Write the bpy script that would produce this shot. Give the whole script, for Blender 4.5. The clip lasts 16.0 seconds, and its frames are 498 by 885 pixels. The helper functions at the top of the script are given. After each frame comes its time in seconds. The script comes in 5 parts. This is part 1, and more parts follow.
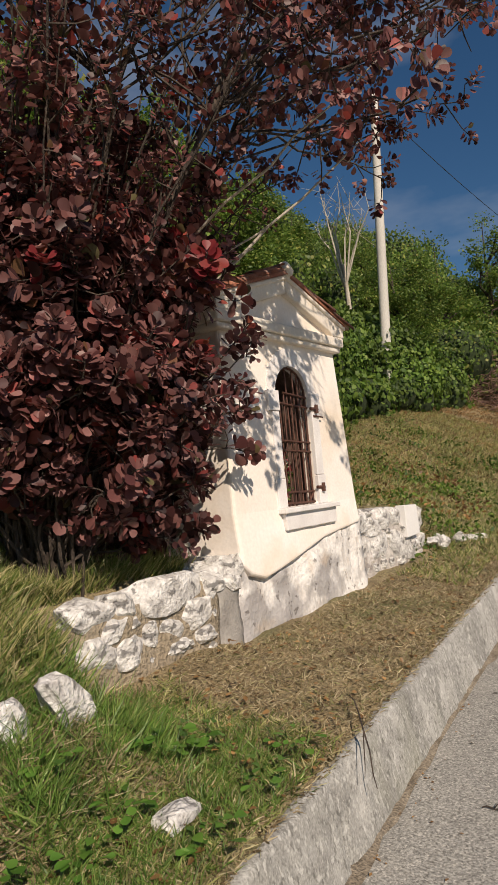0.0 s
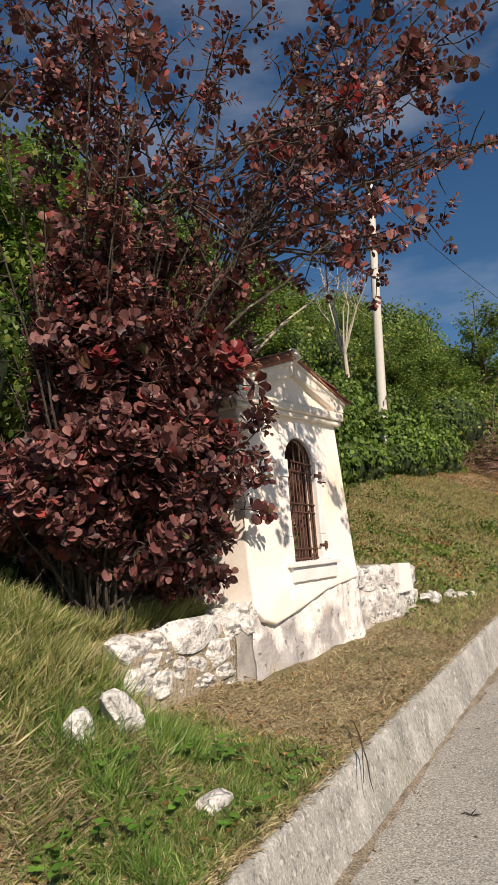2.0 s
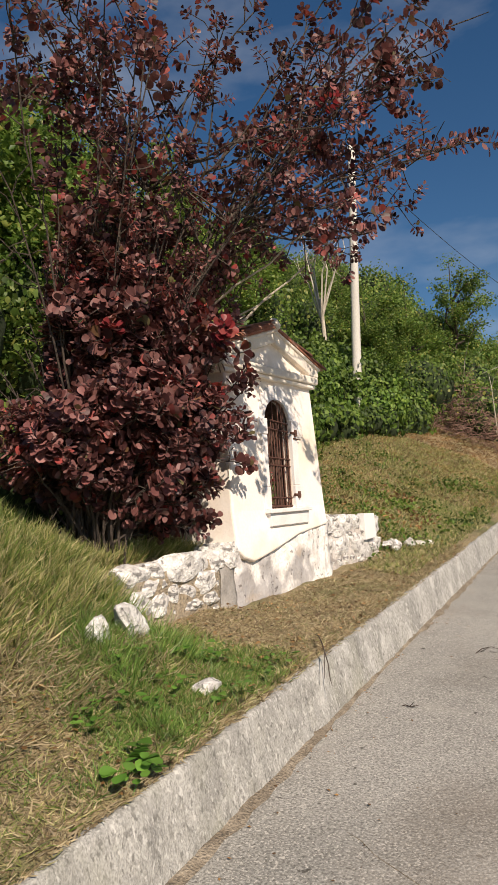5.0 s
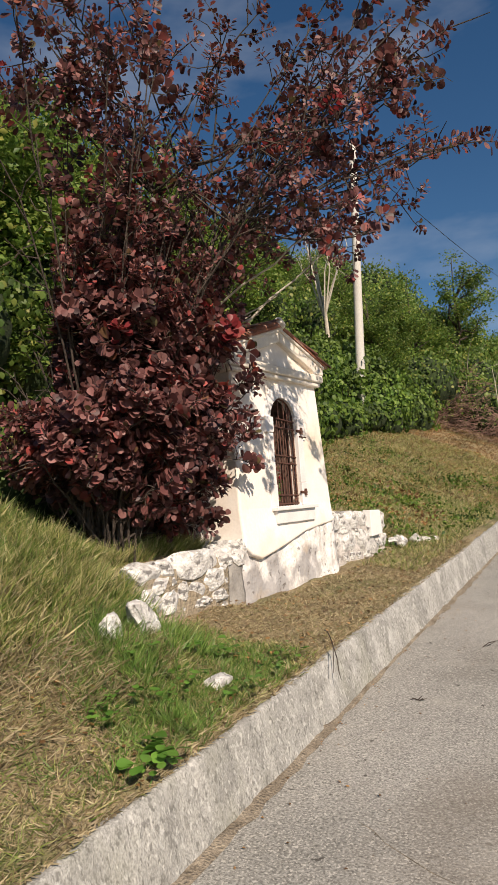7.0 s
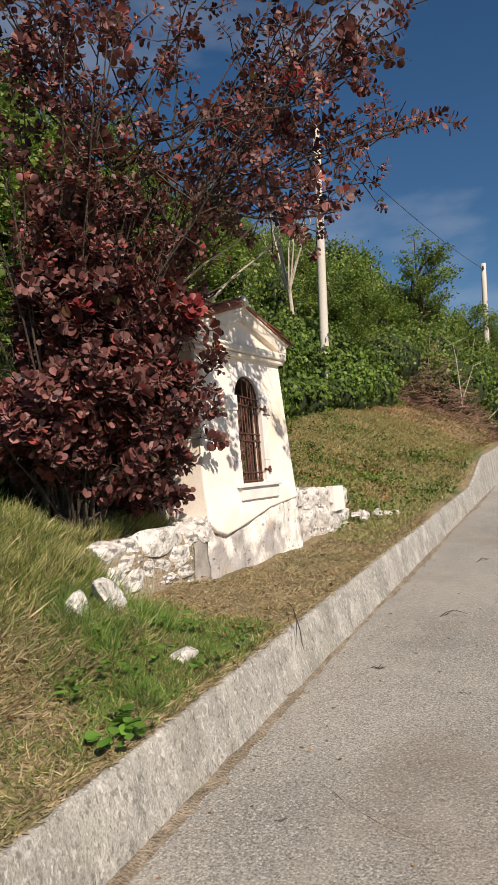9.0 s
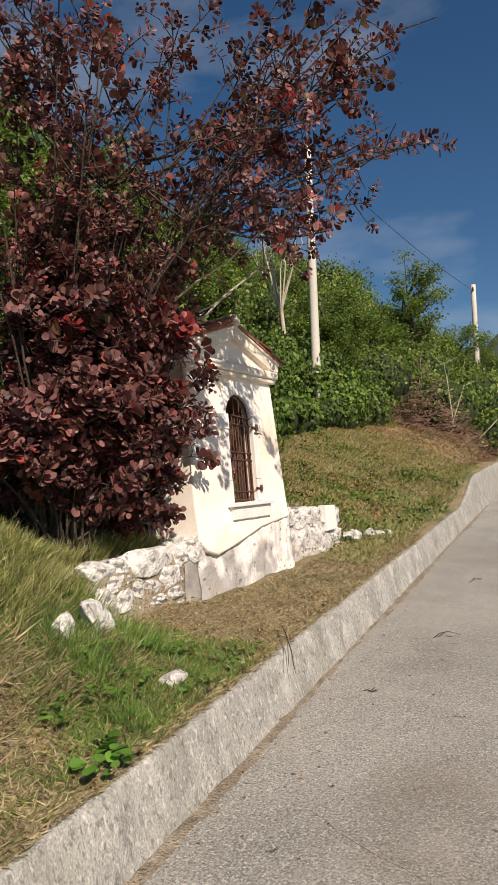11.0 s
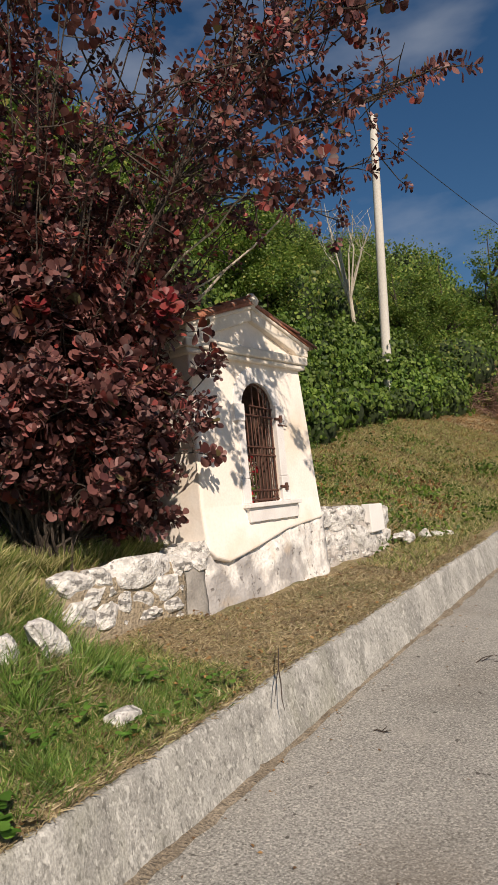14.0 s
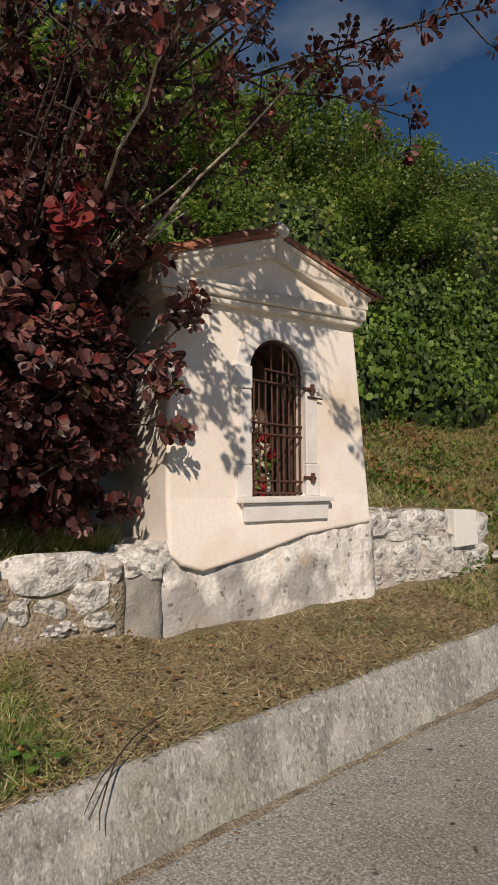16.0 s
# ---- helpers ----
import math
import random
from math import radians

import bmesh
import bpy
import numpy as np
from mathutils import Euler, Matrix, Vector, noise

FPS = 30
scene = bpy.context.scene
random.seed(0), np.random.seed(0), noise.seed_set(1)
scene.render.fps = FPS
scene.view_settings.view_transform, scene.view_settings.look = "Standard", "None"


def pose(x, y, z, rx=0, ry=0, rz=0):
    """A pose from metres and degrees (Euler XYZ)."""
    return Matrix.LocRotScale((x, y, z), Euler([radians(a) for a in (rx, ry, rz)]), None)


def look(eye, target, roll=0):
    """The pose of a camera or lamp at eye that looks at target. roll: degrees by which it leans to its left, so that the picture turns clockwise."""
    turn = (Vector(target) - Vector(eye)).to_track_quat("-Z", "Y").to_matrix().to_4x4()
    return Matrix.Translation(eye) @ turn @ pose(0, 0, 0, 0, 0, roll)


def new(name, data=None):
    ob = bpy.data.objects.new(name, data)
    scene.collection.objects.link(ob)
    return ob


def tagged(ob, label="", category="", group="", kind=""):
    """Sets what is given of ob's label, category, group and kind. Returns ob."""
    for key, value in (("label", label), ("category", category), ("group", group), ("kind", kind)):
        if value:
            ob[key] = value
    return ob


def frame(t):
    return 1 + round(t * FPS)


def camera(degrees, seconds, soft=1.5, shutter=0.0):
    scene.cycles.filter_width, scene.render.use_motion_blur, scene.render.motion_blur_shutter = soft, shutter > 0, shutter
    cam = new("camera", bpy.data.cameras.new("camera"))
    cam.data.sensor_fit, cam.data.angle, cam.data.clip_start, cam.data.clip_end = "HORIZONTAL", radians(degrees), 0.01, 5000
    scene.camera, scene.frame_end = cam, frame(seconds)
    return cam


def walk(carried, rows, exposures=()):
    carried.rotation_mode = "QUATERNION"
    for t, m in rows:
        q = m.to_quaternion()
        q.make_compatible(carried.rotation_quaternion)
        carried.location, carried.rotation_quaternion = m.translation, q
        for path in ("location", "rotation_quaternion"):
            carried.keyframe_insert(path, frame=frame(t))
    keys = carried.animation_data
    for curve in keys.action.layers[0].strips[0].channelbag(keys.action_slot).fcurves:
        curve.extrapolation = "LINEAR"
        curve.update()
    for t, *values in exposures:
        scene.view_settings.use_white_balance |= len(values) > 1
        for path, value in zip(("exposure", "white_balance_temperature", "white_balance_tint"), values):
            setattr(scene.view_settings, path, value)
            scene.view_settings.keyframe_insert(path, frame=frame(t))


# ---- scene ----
cam = camera(41.0, 16.0)
METRES, EYE, TILT, LEAN, TURN = 4.7, 1.6, 12.5, 0.0, 36.8
ROWS = [
    (0.0, 0.0, 0.0, 0.0, -0.76, -8.79, 4.95),
    (0.5, -0.0282, -0.0418, 0.0083, -1.85, -4.62, 5.41),
    (1.0, -0.0302, -0.076, 0.0141, -0.99, -4.6, 5.0),
    (1.5, -0.0185, -0.1168, 0.0205, -0.58, -4.85, 4.84),
    (2.0, -0.0251, -0.1449, 0.0264, -0.86, -3.59, 4.21),
    (2.5, -0.0481, -0.1662, 0.0246, -2.87, -6.04, 3.92),
    (3.0, -0.0559, -0.1942, 0.033, -4.24, -4.65, 3.04),
    (3.5, -0.0457, -0.2231, 0.0346, -3.16, -5.45, 2.7),
    (6.0, -0.0455, -0.2996, 0.0432, -2.81, -7.64, 3.09),
    (6.5, -0.0426, -0.297, 0.0426, -3.11, -7.16, 4.09),
    (7.0, -0.0469, -0.2968, 0.0433, -2.58, -7.48, 3.6),
    (7.5, -0.0475, -0.302, 0.0439, -3.05, -7.08, 3.84),
    (8.0, -0.0453, -0.3084, 0.0455, -4.98, -6.95, 3.47),
    (8.5, -0.0477, -0.3125, 0.0465, -5.6, -7.4, 2.88),
    (9.0, -0.0443, -0.3083, 0.0469, -5.56, -9.66, 3.63),
    (9.5, -0.0456, -0.3085, 0.045, -6.32, -8.14, 3.15),
    (10.0, -0.0423, -0.2988, 0.0449, -6.36, -8.01, 3.47),
    (12.5, -0.0356, -0.3096, 0.0433, -5.99, -8.47, 3.39),
    (13.0, -0.0057, -0.2968, 0.0372, -5.07, -10.12, 4.44),
    (13.5, 0.0361, -0.2297, 0.0301, -2.26, -8.71, 3.8),
    (14.0, 0.0936, -0.1732, 0.0126, 1.26, -7.86, 5.57),
    (14.5, 0.1637, -0.1101, 0.0022, 4.09, -8.67, 5.25),
    (15.0, 0.2239, -0.0198, -0.0104, 7.65, -9.75, 4.76),
    (15.5, 0.2932, 0.0557, -0.0272, 13.28, -11.91, 2.49),
    (16.0, 0.3313, 0.1419, -0.0469, 18.43, -8.55, 4.21),
]
EXPOSURES = [(0.0, -0.13, 7000, 12), (1.0, 0.14, 7000, 12), (2.0, 0.2, 7000, 12), (3.5, 0.24, 7000, 12), (10.0, 0.18, 7000, 12), (12.5, 0.16, 7000, 12), (13.5, 0.06, 7000, 12), (14.5, -0.05, 7000, 12), (15.2, -0.2, 7000, 12), (16.0, -0.49, 7000, 12)]
walk(cam, [(t, pose(0, 0, EYE, TILT, LEAN, TURN) @ pose(METRES * x, METRES * y, METRES * z, 90 + pitch, roll, yaw)) for t, x, y, z, yaw, pitch, roll in ROWS], EXPOSURES)

# ---- world and sun ----
SUN = Vector((0.674, -0.453, 0.582)).normalized()
world = bpy.data.worlds.new("sky")
scene.world = world
world.use_nodes = True
wn, wl = world.node_tree.nodes, world.node_tree.links
wbg = wn["Background"]
wsky = wn.new("ShaderNodeTexSky")
wsky.sky_type, wsky.sun_disc = "NISHITA", False
wsky.sun_elevation, wsky.sun_rotation = math.asin(SUN.z), math.atan2(SUN.x, SUN.y)
wsky.air_density, wsky.dust_density, wsky.ozone_density = 1.0, 0.1, 3.6
wco = wn.new("ShaderNodeTexCoord")
wmap = wn.new("ShaderNodeMapping")
wmap.inputs["Scale"].default_value = (1.6, 1.6, 4.5)
wno = wn.new("ShaderNodeTexNoise")
wno.inputs["Scale"].default_value, wno.inputs["Detail"].default_value = 1.7, 6.0
wrp = wn.new("ShaderNodeValToRGB")
wrp.color_ramp.elements[0].position, wrp.color_ramp.elements[1].position = 0.50, 0.80
wrp.color_ramp.elements[1].color = (0.45, 0.45, 0.45, 1)
wmx = wn.new("ShaderNodeMixRGB")
wmx.inputs[2].default_value = (9.0, 9.6, 10.6, 1)
wl.new(wco.outputs["Generated"], wmap.inputs["Vector"])
wl.new(wmap.outputs["Vector"], wno.inputs["Vector"])
wl.new(wno.outputs["Fac"], wrp.inputs["Fac"])
wl.new(wrp.outputs["Color"], wmx.inputs[0])
whs = wn.new("ShaderNodeHueSaturation")
whs.inputs["Saturation"].default_value = 1.22
wl.new(wsky.outputs["Color"], whs.inputs["Color"])
wl.new(whs.outputs["Color"], wmx.inputs[1])
wl.new(wmx.outputs["Color"], wbg.inputs["Color"])
wbg.inputs["Strength"].default_value = 0.064
sun_data = bpy.data.lights.new("sun", "SUN")
sun_data.energy, sun_data.angle, sun_data.color = 5.0, radians(0.55), (1.0, 0.885, 0.755)
sun = new("sun", sun_data)
sun.matrix_world = look(SUN * 50, (0, 0, 0))

# ---- helpers ----
rng = np.random.default_rng(7)


def part(name, bm, material, parent=None, label="", smooth=False):
    """One mesh object out of a bmesh or a mesh."""
    if isinstance(bm, bmesh.types.BMesh):
        bmesh.ops.recalc_face_normals(bm, faces=bm.faces)
        me = bpy.data.meshes.new(name)
        bm.to_mesh(me)
        bm.free()
    else:
        me = bm
    if material and not me.materials:
        me.materials.append(material)
    if smooth:
        me.polygons.foreach_set("use_smooth", [True] * len(me.polygons))
    ob = new(name, me)
    if parent is not None:
        ob.parent = parent
    return tagged(ob, label)


def fast_mesh(name, V, F, smooth=False):
    """A mesh from arrays; every face has the same number of corners."""
    V, F = np.asarray(V, np.float32), np.asarray(F, np.int32)
    me = bpy.data.meshes.new(name)
    n, k = F.shape
    me.vertices.add(len(V))
    me.vertices.foreach_set("co", V.ravel())
    me.loops.add(n * k)
    me.loops.foreach_set("vertex_index", F.ravel())
    me.polygons.add(n)
    me.polygons.foreach_set("loop_start", np.arange(0, n * k, k, dtype=np.int32))
    if smooth:
        me.polygons.foreach_set("use_smooth", np.ones(n, bool))
    me.update(calc_edges=True)
    return me


def scatter(name, P, D, N, L, W, shape, smooth=False):
    """Many small pieces in one mesh: places P, long axes D, faces towards N, lengths L, widths W; shape: (verts, faces)."""
    T, F = shape
    T = np.asarray(T, float)
    D = D / np.linalg.norm(D, axis=1, keepdims=True)
    S = np.cross(D, N)
    S /= np.linalg.norm(S, axis=1, keepdims=True) + 1e-9
    N = np.cross(S, D)
    V = P[:, None] + D[:, None] * (T[:, 0][None, :, None] * L[:, None, None]) + S[:, None] * (T[:, 1][None, :, None] * W[:, None, None]) + N[:, None] * (T[:, 2][None, :, None] * L[:, None, None])
    k = len(T)
    FF = (np.asarray(F)[None] + (np.arange(len(P)) * k)[:, None, None]).reshape(-1, len(F[0]))
    return fast_mesh(name, V.reshape(-1, 3), FF, smooth)


LEAF = ([(0, 0, 0), (0.2, 0.19, 0.03), (0.45, 0.40, 0.06), (0.72, 0.47, 0.06), (0.92, 0.30, 0.01), (1.0, 0.0, -0.05), (0.92, -0.30, 0.01), (0.72, -0.47, 0.06), (0.45, -0.40, 0.06), (0.2, -0.19, 0.03), (0.55, 0, -0.02)],
        [(k, (k + 1) % 10, 10) for k in range(10)])
OVAL = ([(0, 0, 0), (0.28, 0.42, 0.06), (0.7, 0.36, 0.04), (1, 0, -0.08), (0.7, -0.36, 0.04), (0.28, -0.42, 0.06)], [(0, 1, 5), (1, 2, 5), (2, 4, 5), (2, 3, 4)])
SIMPLE = ([(0, 0, 0), (0.5, 0.5, 0.08), (1, 0, -0.06), (0.5, -0.5, 0.08)], [(0, 1, 2), (0, 2, 3)])
BLADE = ([(0, 0.5, 0), (0, -0.5, 0), (0.55, 0.36, 0.06), (0.55, -0.36, 0.06), (1.0, 0.0, 0.28)], [(0, 1, 3), (0, 3, 2), (2, 3, 4)])


def rand_dirs(n):
    v = rng.normal(size=(n, 3))
    return v / np.linalg.norm(v, axis=1, keepdims=True)


def tube(bm, pts, radii, sides=6):
    """A tapered tube along points, closed at both ends."""
    rings = []
    pts = [Vector(p) for p in pts]
    for i, p in enumerate(pts):
        d = (pts[min(i + 1, len(pts) - 1)] - pts[max(i - 1, 0)]).normalized()
        a = d.orthogonal().normalized() if i == 0 else (a - d * a.dot(d)).normalized()
        b = d.cross(a)
        rings.append([bm.verts.new(p + (a * math.cos(q) + b * math.sin(q)) * radii[i]) for q in (2 * math.pi * j / sides for j in range(sides))])
    for r0, r1 in zip(rings, rings[1:]):
        for j in range(sides):
            bm.faces.new((r0[j], r0[(j + 1) % sides], r1[(j + 1) % sides], r1[j]))
    bm.faces.new(rings[0][::-1])
    bm.faces.new(rings[-1])


def wobble(p0, p1, n, amp, sag=0.0):
    """Points from p0 to p1 along an uneven line."""
    p0, p1 = Vector(p0), Vector(p1)
    length = (p1 - p0).length
    out = []
    for i in range(n + 1):
        f = i / n
        q = p0.lerp(p1, f) + Vector(rng.normal(size=3)) * amp * length * math.sin(math.pi * f)
        q.z -= sag * 4 * f * (1 - f)
        out.append(q)
    return out


def box(bm, x0, x1, y0, y1, z0, z1):
    v = [bm.verts.new((x, y, z)) for x in (x0, x1) for y in (y0, y1) for z in (z0, z1)]
    for f in ((0, 1, 3, 2), (4, 6, 7, 5), (0, 4, 5, 1), (2, 3, 7, 6), (0, 2, 6, 4), (1, 5, 7, 3)):
        bm.faces.new([v[i] for i in f])


def prism(bm, yz, x0, x1):
    """A polygon in the y-z plane, drawn out from x0 to x1."""
    a = [bm.verts.new((x0, y, z)) for y, z in yz]
    b = [bm.verts.new((x1, y, z)) for y, z in yz]
    n = len(yz)
    bm.faces.new(a)
    bm.faces.new(b[::-1])
    for i in range(n):
        bm.faces.new((a[i], a[(i + 1) % n], b[(i + 1) % n], b[i]))


def bevelled(ob, width=0.01, segments=2):
    m = ob.modifiers.new("bevel", "BEVEL")
    m.width, m.segments, m.limit_method, m.angle_limit = width, segments, "ANGLE", radians(35)
    return ob


def fbm(x, y, z=0.0, octaves=4):
    return noise.fractal(Vector((x, y, z)), 0.9, 2.1, octaves)


# ---- materials ----
def material(name, colours, scale=6.0, rough=0.85, bump=0.3, fine=60.0, detail=8.0, distort=0.0, spread=(0.3, 0.7), stretch=(1, 1, 1), metal=0.0, depth=0.02, fine_mix=0.35):
    """A surface whose colours run through a large noise, with a fine grain and relief on top. Returns the material and its main nodes."""
    m = bpy.data.materials.new(name)
    m.use_nodes = True
    nt = m.node_tree
    n, l = nt.nodes, nt.links
    bsdf = n["Principled BSDF"]
    co = n.new("ShaderNodeTexCoord")
    mp = n.new("ShaderNodeMapping")
    mp.inputs["Scale"].default_value = stretch
    l.new(co.outputs["Object"], mp.inputs["Vector"])
    big = n.new("ShaderNodeTexNoise")
    big.inputs["Scale"].default_value, big.inputs["Detail"].default_value, big.inputs["Distortion"].default_value = scale, detail, distort
    small = n.new("ShaderNodeTexNoise")
    small.inputs["Scale"].default_value, small.inputs["Detail"].default_value = fine, 4.0
    l.new(mp.outputs["Vector"], big.inputs["Vector"])
    l.new(mp.outputs["Vector"], small.inputs["Vector"])
    ramp = n.new("ShaderNodeValToRGB")
    els = ramp.color_ramp.elements
    while len(els) < len(colours):
        els.new(0.5)
    for i, c in enumerate(colours):
        els[i].position = spread[0] + (spread[1] - spread[0]) * i / max(1, len(colours) - 1)
        els[i].color = (*c, 1)
    l.new(big.outputs["Fac"], ramp.inputs["Fac"])
    grain = n.new("ShaderNodeMapRange")
    grain.inputs["From Min"].default_value, grain.inputs["From Max"].default_value = 0.3, 0.7
    grain.inputs["To Min"].default_value, grain.inputs["To Max"].default_value = 1 - fine_mix, 1 + fine_mix
    l.new(small.outputs["Fac"], grain.inputs["Value"])
    mul = n.new("ShaderNodeVectorMath")
    mul.operation = "SCALE"
    l.new(ramp.outputs["Color"], mul.inputs[0])
    l.new(grain.outputs["Result"], mul.inputs["Scale"])
    l.new(mul.outputs["Vector"], bsdf.inputs["Base Color"])
    bsdf.inputs["Roughness"].default_value, bsdf.inputs["Metallic"].default_value = rough, metal
    if bump:
        add = n.new("ShaderNodeMath")
        add.operation = "ADD"
        l.new(big.outputs["Fac"], add.inputs[0])
        l.new(small.outputs["Fac"], add.inputs[1])
        b = n.new("ShaderNodeBump")
        b.inputs["Strength"].default_value, b.inputs["Distance"].default_value = bump, depth
        l.new(add.outputs["Value"], b.inputs["Height"])
        l.new(b.outputs["Normal"], bsdf.inputs["Normal"])
    return m, n, l, bsdf, mp, ramp, mul


def overlay(made, colour, scale, lo, hi, stretch=None, amount=1.0, seed=0.0):
    """A second layer of stains with a shape of their own over a material."""
    m, n, l, bsdf, mp, ramp, mul = made
    no = n.new("ShaderNodeTexNoise")
    no.inputs["Scale"].default_value, no.inputs["Detail"].default_value = scale, 7.0
    co = n.new("ShaderNodeTexCoord")
    mq = n.new("ShaderNodeMapping")
    mq.inputs["Location"].default_value = (seed, seed * 1.7, seed * 0.6)
    if stretch:
        mq.inputs["Scale"].default_value = stretch
    l.new(co.outputs["Object"], mq.inputs["Vector"])
    l.new(mq.outputs["Vector"], no.inputs["Vector"])
    rp = n.new("ShaderNodeMapRange")
    rp.inputs["From Min"].default_value, rp.inputs["From Max"].default_value = lo, hi
    rp.inputs["To Max"].default_value = amount
    l.new(no.outputs["Fac"], rp.inputs["Value"])
    mx = n.new("ShaderNodeMixRGB")
    mx.inputs[2].default_value = (*colour, 1)
    src = bsdf.inputs["Base Color"].links[0].from_socket
    l.new(rp.outputs["Result"], mx.inputs[0])
    l.new(src, mx.inputs[1])
    l.new(mx.outputs["Color"], bsdf.inputs["Base Color"])
    return made


def leaf_material(name, colours, positions, translucent=0.35, rough=0.5, patch=1.3, low=0.42, high=1.5):
    """Leaves, blades and petals: a colour of its own for each."""
    m = bpy.data.materials.new(name)
    m.use_nodes = True
    n, l = m.node_tree.nodes, m.node_tree.links
    bsdf = n["Principled BSDF"]
    geo = n.new("ShaderNodeNewGeometry")
    ramp = n.new("ShaderNodeValToRGB")
    els = ramp.color_ramp.elements
    while len(els) < len(colours):
        els.new(0.5)
    for i, (c, p) in enumerate(zip(colours, positions)):
        els[i].position, els[i].color = p, (*c, 1)
    l.new(geo.outputs["Random Per Island"], ramp.inputs["Fac"])
    co = n.new("ShaderNodeTexCoord")
    no = n.new("ShaderNodeTexNoise")
    no.inputs["Scale"].default_value, no.inputs["Detail"].default_value = patch, 5.0
    l.new(co.outputs["Object"], no.inputs["Vector"])
    mr = n.new("ShaderNodeMapRange")
    mr.inputs["From Min"].default_value, mr.inputs["From Max"].default_value = 0.3, 0.7
    mr.inputs["To Min"].default_value, mr.inputs["To Max"].default_value = low, high
    l.new(no.outputs["Fac"], mr.inputs["Value"])
    sc = n.new("ShaderNodeVectorMath")
    sc.operation = "SCALE"
    l.new(ramp.outputs["Color"], sc.inputs[0])
    l.new(mr.outputs["Result"], sc.inputs["Scale"])
    l.new(sc.outputs["Vector"], bsdf.inputs["Base Color"])
    bsdf.inputs["Roughness"].default_value = rough
    tr = n.new("ShaderNodeBsdfTranslucent")
    l.new(sc.outputs["Vector"], tr.inputs["Color"])
    mix = n.new("ShaderNodeMixShader")
    mix.inputs[0].default_value = translucent
    l.new(bsdf.outputs["BSDF"], mix.inputs[1])
    l.new(tr.outputs["BSDF"], mix.inputs[2])
    l.new(mix.outputs["Shader"], n["Material Output"].inputs["Surface"])
    return m


PLASTER = overlay(material("cream_plaster", [(0.835, 0.752, 0.675), (0.872, 0.805, 0.745), (0.888, 0.842, 0.808)], 2.2, 0.9, 0.25, 45, fine_mix=0.05, depth=0.006), (0.72, 0.58, 0.41), 1.9, 0.52, 0.72, amount=0.6, seed=3.1)
PLASTER = overlay(PLASTER, (0.5, 0.45, 0.38), 3.0, 0.58, 0.74, (1, 1, 0.45), 0.4, 8.0)[0]
TRIM = overlay(material("trim_plaster", [(0.72, 0.64, 0.54), (0.80, 0.74, 0.66)], 4, 0.9, 0.2, 60, fine_mix=0.06, depth=0.005), (0.42, 0.37, 0.31), 5.0, 0.6, 0.8, amount=0.4)[0]
WHITESTONE = overlay(material("white_stone_trim", [(0.70, 0.67, 0.66), (0.80, 0.78, 0.77)], 7, 0.8, 0.25, 90, fine_mix=0.07, depth=0.004), (0.5, 0.46, 0.42), 6.0, 0.62, 0.8, amount=0.4)[0]
BASE = overlay(material("base_render", [(0.60, 0.555, 0.52), (0.76, 0.735, 0.71), (0.85, 0.83, 0.81)], 6, 0.95, 0.7, 38, fine_mix=0.14, depth=0.014, distort=0.8), (0.27, 0.255, 0.26), 2.6, 0.53, 0.60, (1, 1.0, 0.8), 0.72, 1.7)
BASE = overlay(BASE, (0.36, 0.34, 0.33), 9.0, 0.56, 0.62, (1, 1, 0.4), 0.55, 3.3)
BASE = overlay(BASE, (0.10, 0.085, 0.075), 15.0, 0.63, 0.67, amount=0.7, seed=2.9)
BASE = overlay(BASE, (0.66, 0.50, 0.34), 2.6, 0.60, 0.72, amount=0.55, seed=5.5)[0]
GREYPATCH = overlay(material("grey_cement", [(0.24, 0.225, 0.21), (0.37, 0.35, 0.325)], 7, 0.95, 0.6, 60, fine_mix=0.14, depth=0.012), (0.55, 0.51, 0.46), 4.0, 0.55, 0.7, amount=0.5)[0]
STONE = overlay(material("limestone", [(0.36, 0.345, 0.335), (0.60, 0.58, 0.56), (0.80, 0.785, 0.765)], 8, 0.95, 0.95, 55, fine_mix=0.16, distort=1.2, depth=0.02, spread=(0.34, 0.60)), (0.11, 0.105, 0.10), 17.0, 0.60, 0.65, amount=0.75)
STONE = overlay(STONE, (0.26, 0.245, 0.25), 5.0, 0.57, 0.72, amount=0.4, seed=7.0)
STONE = overlay(STONE, (0.62, 0.5, 0.36), 4.0, 0.6, 0.75, amount=0.3, seed=4.0)[0]
MORTAR = overlay(material("earth_mortar", [(0.27, 0.22, 0.155), (0.44, 0.37, 0.275)], 9, 1.0, 1.0, 50, fine_mix=0.25, depth=0.03), (0.14, 0.12, 0.09), 9.0, 0.54, 0.68, amount=0.6)[0]
SLAB = material("white_marble_slab", [(0.78, 0.77, 0.76), (0.84, 0.83, 0.82)], 5, 0.6, 0.1, 70, fine_mix=0.04)[0]
KERB = overlay(material("weathered_concrete", [(0.235, 0.23, 0.217), (0.325, 0.32, 0.30), (0.40, 0.392, 0.37)], 5, 0.95, 0.7, 120, fine_mix=0.32, depth=0.007, distort=0.8, stretch=(1, 1, 0.7)), (0.10, 0.097, 0.088), 48.0, 0.565, 0.64, (1, 1, 0.6), 0.6)
KERB = overlay(KERB, (0.66, 0.65, 0.62), 46.0, 0.57, 0.64, (1, 1, 0.6), 0.5, 5.0)
KERB = overlay(KERB, (0.62, 0.61, 0.585), 6.0, 0.56, 0.72, (1, 1, 0.5), 0.5, 11.0)
